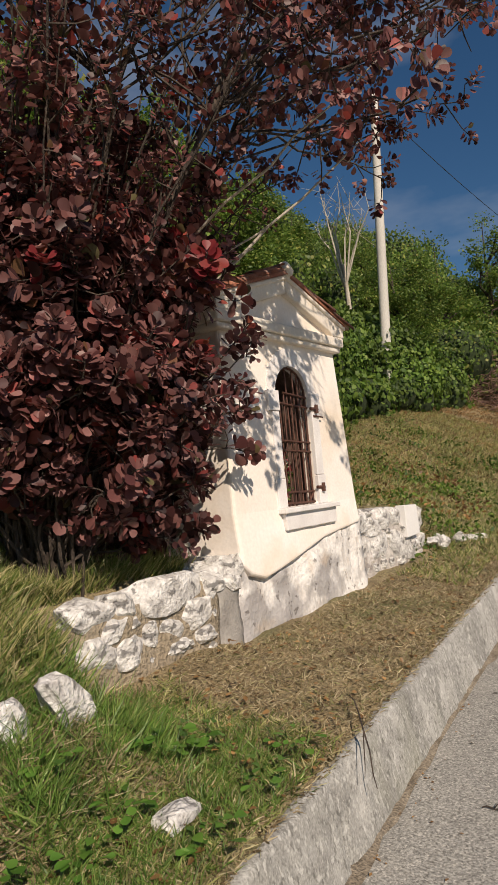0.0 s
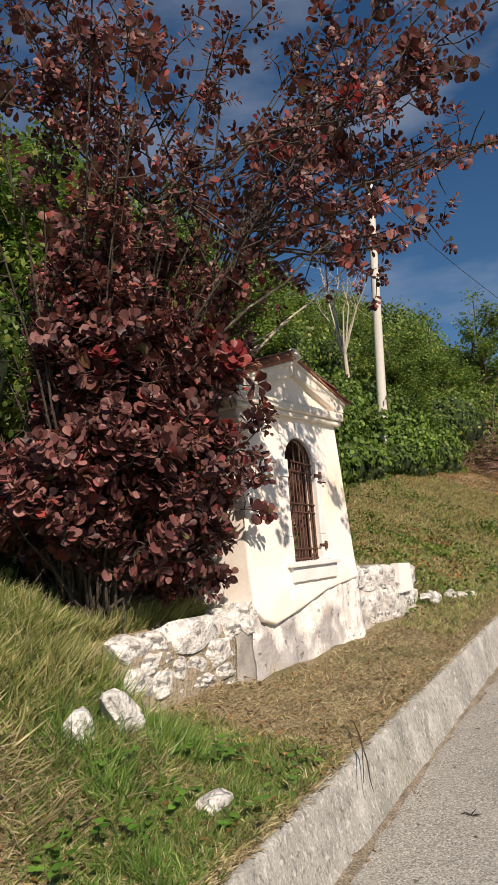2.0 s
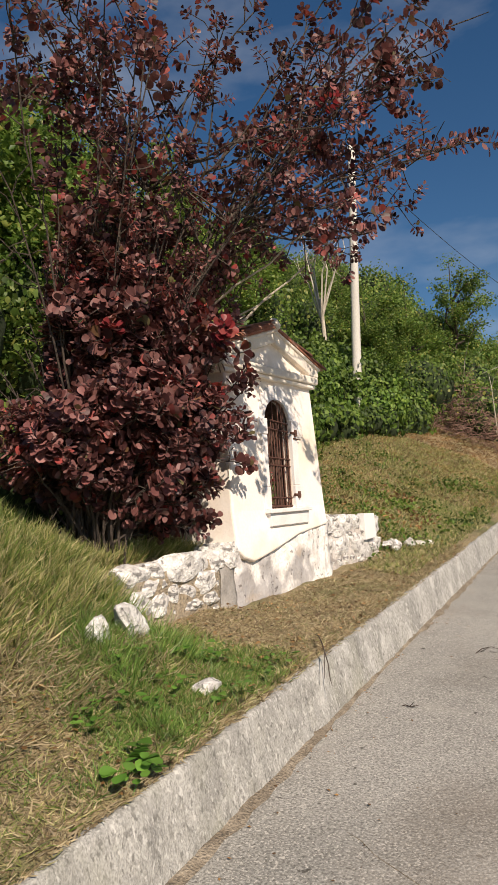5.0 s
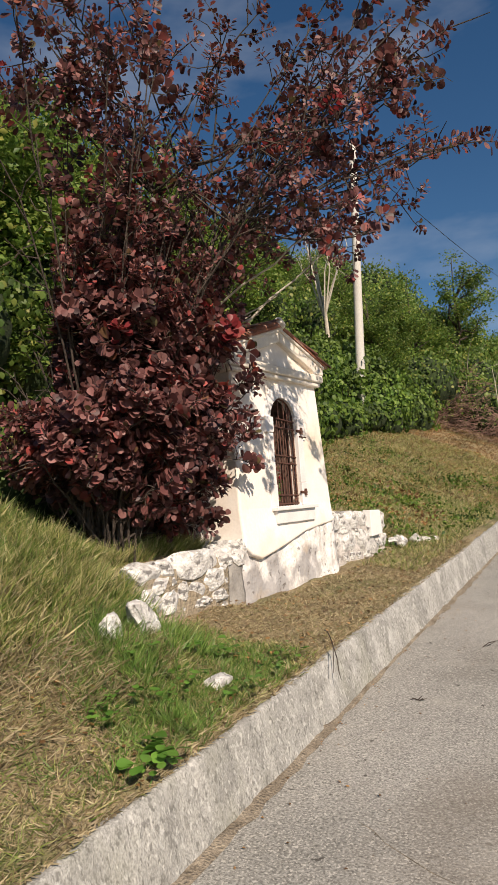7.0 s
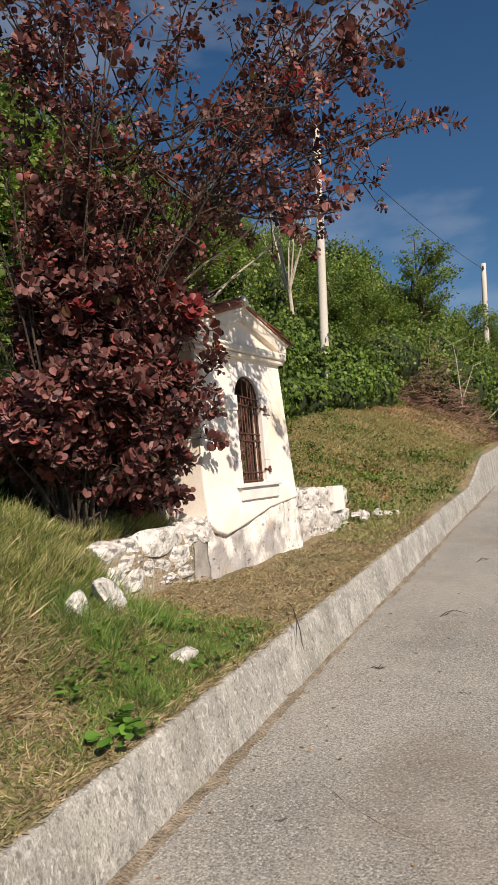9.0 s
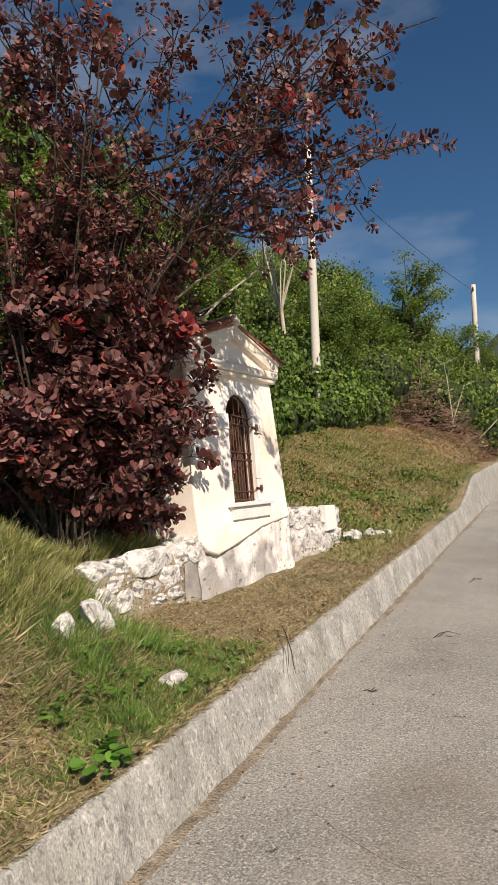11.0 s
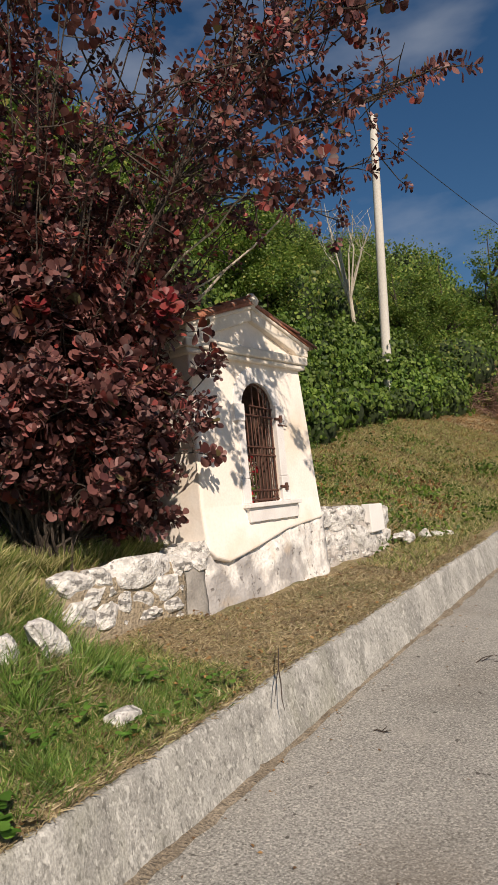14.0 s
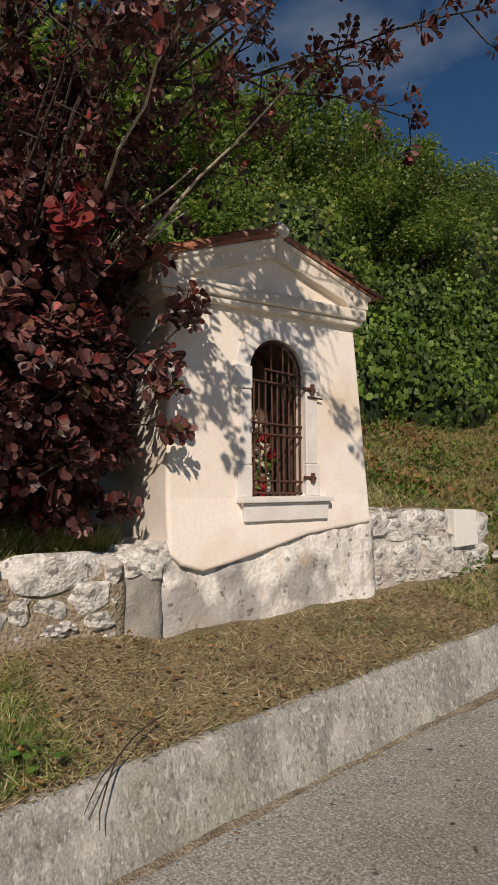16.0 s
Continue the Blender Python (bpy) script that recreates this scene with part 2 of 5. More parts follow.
KERB = overlay(KERB, (0.13, 0.127, 0.115), 30.0, 0.58, 0.70, (1, 1, 0.22), 0.5, 7.0)
KERB = overlay(KERB, (0.15, 0.15, 0.135), 3.5, 0.58, 0.74, (1, 1, 0.6), 0.4, 9.0)
KERB = overlay(KERB, (0.22, 0.225, 0.13), 2.0, 0.57, 0.72, (1, 1, 0.5), 0.35, 2.0)[0]
ROAD = overlay(material("old_asphalt", [(0.235, 0.23, 0.21), (0.335, 0.326, 0.30)], 1.3, 0.95, 0.7, 90, fine_mix=0.5, depth=0.008), (0.60, 0.57, 0.52), 80.0, 0.57, 0.63, amount=0.7)
ROAD = overlay(ROAD, (0.10, 0.094, 0.082), 76.0, 0.58, 0.64, amount=0.6, seed=6.0)
ROAD = overlay(ROAD, (0.055, 0.05, 0.042), 13.0, 0.70, 0.725, amount=0.85, seed=3.0)
ROAD = overlay(ROAD, (0.40, 0.38, 0.34), 3.0, 0.55, 0.72, amount=0.4, seed=8.0)
ROAD = overlay(ROAD, (0.20, 0.165, 0.13), 0.8, 0.52, 0.72, amount=0.5, seed=2.0)[0]
GUTTER = material("gutter_soil", [(0.16, 0.128, 0.092), (0.33, 0.28, 0.215)], 9, 1.0, 1.0, 80, fine_mix=0.4)[0]
SOIL = overlay(material("meadow_soil", [(0.19, 0.145, 0.08), (0.31, 0.245, 0.14), (0.23, 0.205, 0.10)], 2.5, 1.0, 1.0, 70, fine_mix=0.5, depth=0.03), (0.07, 0.10, 0.025), 0.9, 0.5, 0.66, amount=0.8, seed=9.0)[0]
TILE = overlay(material("terracotta", [(0.26, 0.085, 0.05), (0.40, 0.17, 0.10)], 9, 0.85, 0.4, 70, fine_mix=0.2), (0.30, 0.26, 0.22), 12.0, 0.52, 0.68, amount=0.7)[0]
IRON = overlay(material("rusty_iron", [(0.075, 0.03, 0.022), (0.14, 0.06, 0.04)], 30, 0.7, 0.4, 150, fine_mix=0.3, metal=0.25, depth=0.002), (0.03, 0.02, 0.02), 20.0, 0.5, 0.7, amount=0.6)[0]
# streaked brown of the niche back, darkened further to paint the recess's shade
NICHE = overlay(material("shaded_niche_plaster", [(0.10, 0.06, 0.045), (0.2, 0.13, 0.10)], 4, 0.95, 0.3, 50, fine_mix=0.1, stretch=(3, 3, 0.5)), (0.035, 0.02, 0.016), 6.0, 0.42, 0.65, (3, 3, 0.3), 0.8)[0]
BARK = material("bark", [(0.035, 0.026, 0.022), (0.085, 0.064, 0.05)], 20, 0.95, 0.8, 80, fine_mix=0.3, stretch=(1, 1, 0.25))[0]
DEADWOOD = material("bleached_wood", [(0.36, 0.32, 0.26), (0.55, 0.50, 0.42)], 20, 0.9, 0.4, 80, fine_mix=0.2, stretch=(1, 1, 0.25))[0]
POLE = overlay(material("pole_concrete", [(0.50, 0.48, 0.44), (0.60, 0.58, 0.54)], 3, 0.9, 0.3, 60, fine_mix=0.1, stretch=(1, 1, 0.3)), (0.32, 0.30, 0.27), 4.0, 0.55, 0.75, (1, 1, 0.1), 0.5)[0]
CABLE = material("black_cable", [(0.02, 0.02, 0.02), (0.03, 0.03, 0.03)], 5, 0.6, 0)[0]
# distance haze is mixed into the woods' dark green as a bluish cast
HILL = material("hazy_far_woods", [(0.035, 0.06, 0.045), (0.06, 0.085, 0.06)], 0.03, 1.0, 0, 0.3, fine_mix=0.3)[0]
PURPLE = leaf_material("plum_leaf", [(0.036, 0.014, 0.014), (0.088, 0.031, 0.031), (0.20, 0.080, 0.074), (0.29, 0.145, 0.132), (0.33, 0.055, 0.05), (0.13, 0.11, 0.05)], (0.0, 0.25, 0.55, 0.86, 0.95, 0.985), 0.3, 0.5, 1.8, 0.5, 1.45)
REDLEAF = leaf_material("scarlet_leaf", [(0.19, 0.022, 0.028), (0.33, 0.045, 0.05), (0.29, 0.09, 0.045)], (0.0, 0.6, 1.0), 0.38)
GREENLEAF = leaf_material("tree_leaf", [(0.055, 0.115, 0.02), (0.13, 0.22, 0.038), (0.23, 0.32, 0.07), (0.37, 0.36, 0.09)], (0.0, 0.4, 0.85, 1.0), 0.48, 0.5, 0.7, 0.55, 1.4)
VINE = leaf_material("vine_leaf", [(0.035, 0.080, 0.012), (0.095, 0.17, 0.022), (0.175, 0.25, 0.045)], (0.0, 0.5, 1.0), 0.35, 0.6, 1.1, 0.45, 1.5)
GRASS = leaf_material("green_grass_blade", [(0.07, 0.12, 0.022), (0.19, 0.25, 0.055), (0.40, 0.38, 0.15), (0.57, 0.49, 0.28)], (0.0, 0.35, 0.65, 1.0), 0.3, 0.55, 9.0, 0.6, 1.35)
LUSH = leaf_material("lush_grass_blade", [(0.08, 0.165, 0.030), (0.15, 0.26, 0.05), (0.27, 0.34, 0.10)], (0.0, 0.6, 1.0), 0.3, 0.5, 9.0, 0.6, 1.35)
STRAW = leaf_material("dry_grass_blade", [(0.15, 0.107, 0.058), (0.335, 0.262, 0.148), (0.52, 0.44, 0.285), (0.23, 0.24, 0.09)], (0.0, 0.4, 0.78, 0.95), 0.2, 0.6, 9.0, 0.65, 1.3)
WEED = leaf_material("weed_leaf", [(0.10, 0.24, 0.035), (0.19, 0.37, 0.06)], (0.0, 1.0), 0.35)
FALLEN = leaf_material("fallen_leaf", [(0.10, 0.05, 0.02), (0.26, 0.14, 0.05), (0.38, 0.22, 0.09)], (0.0, 0.6, 1.0), 0.1)
PETAL = leaf_material("pale_petal", [(0.65, 0.62, 0.55), (0.75, 0.70, 0.50), (0.55, 0.55, 0.55)], (0.0, 0.6, 1.0), 0.2)
REDPETAL = leaf_material("red_petal", [(0.40, 0.02, 0.03), (0.55, 0.04, 0.06)], (0.0, 1.0), 0.2)
GLASSRED = material("red_candle_glass", [(0.35, 0.01, 0.02), (0.45, 0.02, 0.03)], 5, 0.25, 0)[0]
CERAMIC = material("white_ceramic", [(0.68, 0.66, 0.62), (0.74, 0.72, 0.68)], 8, 0.35, 0)[0]
TERRAPOT = material("brown_pot", [(0.20, 0.11, 0.07), (0.28, 0.16, 0.10)], 8, 0.7, 0.2)[0]


# ---- ground ----
def smooth(a, b, v):
    f = np.clip((v - a) / (b - a), 0, 1)
    return f * f * (3 - 2 * f)


def kerb_x(y):
    return -1.08 - 0.105 * np.minimum(y, 26) - 0.03 * np.maximum(y - 26, 0)


def road_z(x, y):
    run = np.where(y > 30, 30 + 25 * np.tanh((y - 30) / 25), np.where(y < -10, -10 + 20 * np.tanh((y + 10) / 20), y))
    return 0.154 + 0.05 * (run - 2.25) - 0.047 * (np.clip(x, -6, 6) + 0.92)


def kerb_h(y):
    return 0.33 + 0.42 * smooth(10.4, 13.2, y)


def ground_z(x, y):
    """Height of the ground at every place."""
    x, y = np.asarray(x, float), np.asarray(y, float)
    kx = kerb_x(y)
    d = np.maximum(kx - x, 0)
    top = road_z(kx, y) + kerb_h(y) - 0.012
    strip = top + 0.075 * d + 0.10 * smooth(0.65, 1.2, d) * (1 - smooth(2.9, 3.3, y))
    bank = top + 0.17 * np.minimum(d, 0.5) + 0.56 * np.clip(d - 0.5, 0, 0.95) + 0.48 * np.clip(d - 1.45, 0, 1.1) + 0.13 * np.maximum(d - 2.55, 0)
    behind = np.where(y < 4.2, 1.09, 1.24) + np.where(y < 4.2, 0.10, 0.20) * np.maximum(-2.7 - x, 0)
    middle = strip + (behind - strip) * smooth(-2.70, -2.88, x)
    meadow = top + 0.07 * np.clip(y - 13, 0, 40) * smooth(0.3, 1.6, d) + 0.08 * np.minimum(d, 0.7) + 0.41 * np.clip(d - 0.7, 0, 60)
    z = bank + (middle - bank) * smooth(1.72, 1.95, y)
    z = z + (meadow - z) * smooth(6.05, 6.75, y)
    far = np.maximum(-4.6 - x, 0)
    z = z + 0.28 * np.minimum(far, 45) * (1 - smooth(4.8, 6.8, y) * smooth(-9.5, -6.5, x))
    bumps = 0.018 * np.sin(x * 5.1 + 1.3 * np.sin(y * 3.3)) * np.sin(y * 4.3 + 1.7 * np.sin(x * 2.1)) + 0.012 * np.sin(x * 11 + y * 7) * np.sin(y * 13 - x * 3)
    z = z + bumps * smooth(0.03, 0.35, d) + 0.016 * smooth(0.11, 0.18, d)
    on_road = road_z(x, y) - 0.05 - 0.4 * smooth(4.4, 9.0, x - kx) - 0.03 * np.maximum(x - kx - 9, 0) * (x - kx < 200)
    return np.where(x > kx - 0.10, on_road, z)


def axis(*spans):
    return np.unique(np.concatenate([np.linspace(a, b, n) for a, b, n in spans]))


gx = axis((-900, -60, 15), (-60, -12, 30), (-12, -4, 60), (-4, -0.2, 76), (-0.2, 5, 20), (5, 60, 18), (60, 900, 12))
gy = axis((-900, -60, 12), (-60, -5, 28), (-5, -1, 36), (-1, 8, 130), (8, 22, 90), (22, 80, 40), (80, 900, 20))
GX, GY = np.meshgrid(gx, gy, indexing="ij")
V = np.stack([GX, GY, ground_z(GX, GY)], -1).reshape(-1, 3)
ii, jj = np.meshgrid(np.arange(len(gx) - 1), np.arange(len(gy) - 1), indexing="ij")
q = (ii * len(gy) + jj).ravel()
F = np.stack([q, q + len(gy), q + len(gy) + 1, q + 1], -1)
ground = part("ground", fast_mesh("ground", V, F, True), SOIL)
tagged(ground, "mown grassy hillside with dry brown clippings", "ground", kind="structure")

ry = axis((-80, -5, 20), (-5, 14, 60), (14, 90, 30))
rows = []
for y in ry:
    k = float(kerb_x(y))
    rows.append([(k + o, y, float(road_z(k + o, y))) for o in (-0.06, 0.0, 0.1, 0.4, 1.0, 2.0, 3.0, 4.2)])
V = np.array(rows).reshape(-1, 3)
q = np.array([i * 8 + j for i in range(len(ry) - 1) for j in range(7)])
road = part("road", fast_mesh("road", V, np.stack([q, q + 1, q + 9, q + 8], -1), True), ROAD)
tagged(road, "worn grey asphalt road with pale grit", "road", kind="structure")
rows = []
for i, y in enumerate(axis((-5, 14, 160))):
    k = float(kerb_x(y))
    w = max(0.015, 0.03 + 0.02 * math.sin(y * 1.3) + 0.05 * fbm(y * 4, 1.0) + 0.02 * fbm(y * 19, 5.0))
    rows.append([(k - 0.02, y, float(road_z(k, y)) + 0.022), (k + 0.4 * w, y, float(road_z(k, y)) + 0.012 + 0.005 * fbm(y * 9, 4)), (k + w, y, float(road_z(k + w, y)) + 0.003)])
V = np.array(rows).reshape(-1, 3)
q = np.array([i * 3 + j for i in range(159) for j in range(2)])
gutter = part("gutter_soil", fast_mesh("gutter_soil", V, np.stack([q, q + 1, q + 4, q + 3], -1), True), GUTTER)
tagged(gutter, "strip of dark soil washed against the kerb", "soil", kind="structure")

# kerb wall: a rough concrete upstand with a battered face
ky = axis((-40, -6, 30), (-6, -2, 60), (-2, 7, 260), (7, 30, 120))
prof = [(0.0, -0.12), (0.0, 0.02), (-0.015, 0.2), (-0.03, 0.4), (-0.04, 0.55), (-0.052, 0.7), (-0.062, 0.85), (-0.068, 0.95), (-0.078, 0.985), (-0.095, 1.0), (-0.125, 0.995), (-0.15, 0.9), (-0.16, 0.3)]
rows = []
for y in ky:
    k, h = float(kerb_x(y)), float(kerb_h(y))
    zb = float(road_z(k, y))
    row = []
    for j, (o, f) in enumerate(prof):
        rough = 0.010 * fbm(y * 4, f * h * 5, 1.0) + 0.006 * fbm(y * 17, f * h * 17, 3.0)
        rough += 0.016 if min(abs(y - 2.16), abs(y - 4.3), abs(y + 0.1), abs(y - 6.45)) < 0.018 else 0.0
        chip = 0.022 * max(0.0, fbm(y * 5.0, 7.0, 2.0) - 0.15) if 7 <= j <= 9 else 0.0
        row.append((k + o - rough - chip, y + 0.004 * fbm(y * 20, f * 9, 5), zb + f * h - (0.6 * chip if f > 0.9 else 0) + (0.006 * fbm(y * 9, 2.0) if f > 0.9 else 0)))
    rows.append(row)
V = np.array(rows).reshape(-1, 3)
n = len(prof)
q = np.array([i * n + j for i in range(len(ky) - 1) for j in range(n - 1)])
kerb = part("kerb_wall", fast_mesh("kerb_wall", V, np.stack([q, q + n, q + n + 1, q + 1], -1), True), KERB)
tagged(kerb, "low weathered concrete kerb wall with streaked stains", "kerb", kind="structure")

# ---- the shrine ----
def empty(name, label, category, at=(0, 0, 0), group=""):
    ob = new(name)
    ob.location = at
    return tagged(ob, label, category, group)


shrine = empty("roadside_shrine", "small cream plastered roadside shrine with a barred arched niche", "shrine")
YC, SPRING, RAD = 4.07, 2.232, 0.217
FACE = -2.6


def side_y(z, right):
    f = (z - 0.9) / 1.75
    if right:
        return 4.905 - 0.145 * f
    return 3.25 + 0.035 * f


def lower_edge(y):
    """Bottom of the plaster, a wavy line that climbs towards the far corner."""
    return float(np.interp(y, [3.25, 3.35, 3.48, 3.7, 3.97, 4.27, 4.5, 4.9], [1.13, 1.045, 1.01, 1.05, 1.11, 1.185, 1.21, 1.25]))


def shrine_body():
    bm = bmesh.new()
    zs = [1.43, 1.6, 1.8, 2.0, SPRING]
    arch = [(YC - RAD * math.cos(math.pi * i / 14), SPRING + RAD * math.sin(math.pi * i / 14)) for i in range(15)]
    TOPZ = 2.64
    x = lambda z: FACE - 0.022 * (z - 1.4) + 0.11 * max(0.0, 1.40 - z)
    mk = lambda y, z: bm.verts.new((x(z), y, z))
    cache = {}

    def v(y, z):
        key = (round(y, 4), round(z, 4))
        if key not in cache:
            cache[key] = mk(y, z)
        return cache[key]

    L, R = YC - RAD, YC + RAD
    for z0, z1 in zip(zs, zs[1:]):
        for a, b in ((None, L), (R, None)):
            ya0 = side_y(z0, False) if a is None else a
            ya1 = side_y(z1, False) if a is None else a
            yb0 = side_y(z0, True) if b is None else b
            yb1 = side_y(z1, True) if b is None else b
            between = [c for c in (3.34, 3.48, 3.66, 4.5, 4.7) if z0 == 1.43 and ya0 < c < yb0]
            bm.faces.new([v(ya0, z0)] + [v(c, z0) for c in between] + [v(yb0, z0), v(yb1, z1), v(ya1, z1)])
    top = [side_y(TOPZ, False)] + [p[0] for p in arch[1:-1]] + [side_y(TOPZ, True)]
    bm.faces.new((v(side_y(SPRING, False), SPRING), v(*arch[0]), v(*arch[1]), v(top[1], TOPZ), v(top[0], TOPZ)))
    for i in range(1, 13):
        bm.faces.new((v(*arch[i]), v(*arch[i + 1]), v(top[i + 1], TOPZ), v(top[i], TOPZ)))
    bm.faces.new((v(*arch[13]), v(*arch[14]), v(side_y(SPRING, True), SPRING), v(top[14], TOPZ), v(top[13], TOPZ)))
    cols = [side_y(1.43, False), 3.34, 3.48, 3.66, L, YC, R, 4.5, 4.7, side_y(1.43, True)]
    for a, b in zip(cols, cols[1:]):
        za, zb = lower_edge(a) - 0.01, lower_edge(b) - 0.01
        bm.faces.new((v(a, za), v(b, zb), v(b, 1.43), v(a, 1.43)))
    bmesh.ops.remove_doubles(bm, verts=bm.verts, dist=0.0005)
    geo = bmesh.ops.extrude_face_region(bm, geom=bm.faces[:])
    for w in geo["geom"]:
        if isinstance(w, bmesh.types.BMVert):
            w.co.x = -3.85
    bmesh.ops.bisect_plane(bm, geom=bm.verts[:] + bm.edges[:] + bm.faces[:], plane_co=(-2.70, 0, 0), plane_no=(1, 0, 0))
    # deep faces of the niche take the dark colour in place of shade
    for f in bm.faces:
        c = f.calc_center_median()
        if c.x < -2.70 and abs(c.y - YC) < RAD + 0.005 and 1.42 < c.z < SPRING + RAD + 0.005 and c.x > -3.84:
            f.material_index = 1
    return bm


body = bevelled(part("wall", shrine_body(), PLASTER, shrine, "smooth cream plaster wall"), 0.024, 3)
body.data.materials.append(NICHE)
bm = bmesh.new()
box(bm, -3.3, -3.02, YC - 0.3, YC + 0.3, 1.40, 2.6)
part("niche_back", bm, NICHE, shrine, "stained brown back of the niche, darkened for its shade")


def rough_slab(y0, y1, zb, zt, x0, x1, amp, step=0.035, seed=0.0, freq=5.0):
    """A thick slab whose face x0 and top are uneven; zb and zt give its bottom and top along y."""
    ny, nz = max(2, int((y1 - y0) / step)), 14
    bm = bmesh.new()
    grid = []
    for i in range(ny + 1):
        y = y0 + (y1 - y0) * i / ny
        b, t = zb(y), zt(y) + 0.6 * amp * fbm(y * 9, seed)
        row = []
        for j in range(nz + 1):
            z = b + (t - b) * j / nz
            edge = min(1.0, min(i, ny - i) / 2.0, (nz - j) / 2.0)
            row.append(bm.verts.new((x0 + amp * fbm(y * freq, z * freq, seed) + 0.22 * amp * fbm(y * freq * 4, z * freq * 4, seed) + 0.03 * max(0.0, 1.0 - z) - 0.6 * amp * (1 - edge), y, z)))
        row.append(bm.verts.new((x1, y, t + 0.3 * amp * fbm(y * 5, seed + 3))))
        row.append(bm.verts.new((x1, y, b)))
        grid.append(row)
    n = nz + 3
    for a, b in zip(grid, grid[1:]):
        for j in range(n):
            bm.faces.new((a[j], b[j], b[(j + 1) % n], a[(j + 1) % n]))
    bm.faces.new(grid[0])
    bm.faces.new(grid[-1][::-1])
    return bm


part("base", rough_slab(3.215, 4.905, lambda y: 0.56, lambda y: lower_edge(y) + 0.004, -2.592, -3.8, 0.026, seed=2.0, freq=5.0), BASE, shrine, "rough whitewashed footing with grey patches", True)
part("cement_patch", rough_slab(2.93, 3.23, lambda y: 0.56, lambda y: 1.0 + 0.25 * (y - 2.97), -2.582, -2.95, 0.022, seed=9.0), GREYPATCH, shrine, "smooth grey cement patch", True)

# stone surround, sill and apron
def surround(name, y0, y1, z0, z1, proud, label=""):
    bm = bmesh.new()
    box(bm, FACE - 0.1, FACE + proud, y0, y1, z0, z1)
    return bevelled(part(name, bm, WHITESTONE, shrine, label), 0.006)


surround("sill", 3.735, 4.465, 1.393, 1.428, 0.075, "white stone sill")
bm = bmesh.new()
low = [(3.775 + 0.665 * i / 12, 1.277 + 0.006 * fbm(i * 0.9, 3.0)) for i in range(13)]
prism(bm, low + [(4.45, 1.3925), (3.765, 1.3925)], FACE - 0.1, FACE + 0.045)
bevelled(part("apron", bm, WHITESTONE, shrine, "white stone apron with a broken lower edge"), 0.006)
surround("jamb_block", 3.745, 3.852, 1.428, 1.63, 0.012)
surround("jamb", 3.768, 3.852, 1.632, 2.105, 0.006)
surround("jamb_block", 3.722, 3.852, 2.107, 2.25, 0.016)
surround("jamb_block", 4.288, 4.40, 1.428, 1.64, 0.010)
surround("jamb", 4.288, 4.385, 1.642, 2.12, 0.006)
surround("jamb_block", 4.288, 4.41, 2.122, 2.26, 0.010)
bm = bmesh.new()
inner = [(YC - RAD * 1.003 * math.cos(math.pi * i / 16), 2.262 + RAD * 0.99 * math.sin(math.pi * i / 16) - 0.03) for i in range(17)]
outer = [(YC - 0.315 * math.cos(math.pi * i / 16), 2.262 + 0.315 * math.sin(math.pi * i / 16)) for i in range(17)]
prism(bm, inner + outer[::-1], FACE - 0.1, FACE - 0.0145)
part("arch_band", bm, WHITESTONE, shrine, "pale painted band round the arch")

# iron grille
grille = part("grille", (lambda b: (tube(b, [(FACE - 0.045, YC - RAD + 0.012, 1.43), (FACE - 0.045, YC - RAD + 0.012, SPRING)] + [(FACE - 0.045, YC - (RAD - 0.012) * math.cos(math.pi * i / 12), SPRING + (RAD - 0.012) * math.sin(math.pi * i / 12)) for i in range(1, 12)] + [(FACE - 0.045, YC + RAD - 0.012, SPRING), (FACE - 0.045, YC + RAD - 0.012, 1.43)], [0.009] * 15, 6), b)[1])(bmesh.new()), IRON, shrine, "rusty wrought iron grille")


def bar(p0, p1, r, name="bar"):
    bm = bmesh.new()
    mid = [(a + b) / 2 for a, b in zip(p0, p1)]
    mid[1] += 0.004 * rng.normal()
    tube(bm, [p0, mid, p1], [r, r, r], 6)
    return part(name, bm, IRON, grille)


for i in range(8):
    y = YC - RAD + 0.05 + i * 0.047
    arch_z = SPRING + math.sqrt(max(0.0, (RAD - 0.012) ** 2 - (y - YC) ** 2))
    top_z = (2.17, 2.17, 2.24, arch_z, 2.24, arch_z, arch_z, arch_z)[i]
    bar((FACE - 0.045, y, 1.43), (FACE - 0.045 - 0.008 * (i % 2), y + 0.004 * rng.normal(), top_z), 0.0065)
for z, dz in ((2.165, -0.015), (1.895, -0.01), (1.825, -0.008), (1.525, -0.004), (1.445, 0.0)):
    bar((FACE - 0.036, YC - RAD + 0.004, z + 0.01), (FACE - 0.036, YC + RAD - 0.004, z + dz), 0.0085, "cross_bar")
bar((FACE - 0.036, YC - 0.09, 2.25), (FACE - 0.036, YC + RAD - 0.006, 2.225), 0.0085, "cross_bar")
bar((FACE - 0.04, YC + RAD - 0.07, 1.44), (FACE - 0.04, YC + RAD - 0.01, 1.52), 0.007, "brace")
for z in (2.135, 1.545):
    bm = bmesh.new()
    tube(bm, [(FACE + 0.004, 4.27, z + 0.005), (FACE + 0.012, 4.335, z), (FACE + 0.014, 4.36, z)], [0.012, 0.016, 0.011], 7)
    tube(bm, [(FACE + 0.014, 4.335, z - 0.03), (FACE + 0.018, 4.335, z + 0.035)], [0.018, 0.014], 7)
    if z > 2:
        tube(bm, [(FACE + 0.012, 4.30, z - 0.05), (FACE + 0.016, 4.42, z - 0.058)], [0.008, 0.006], 6)
    part("hinge", bm, IRON, grille, "rusty hinge pin")

# cornice and pediment
SL = 0.335
YA, ZA = 4.03, 3.105


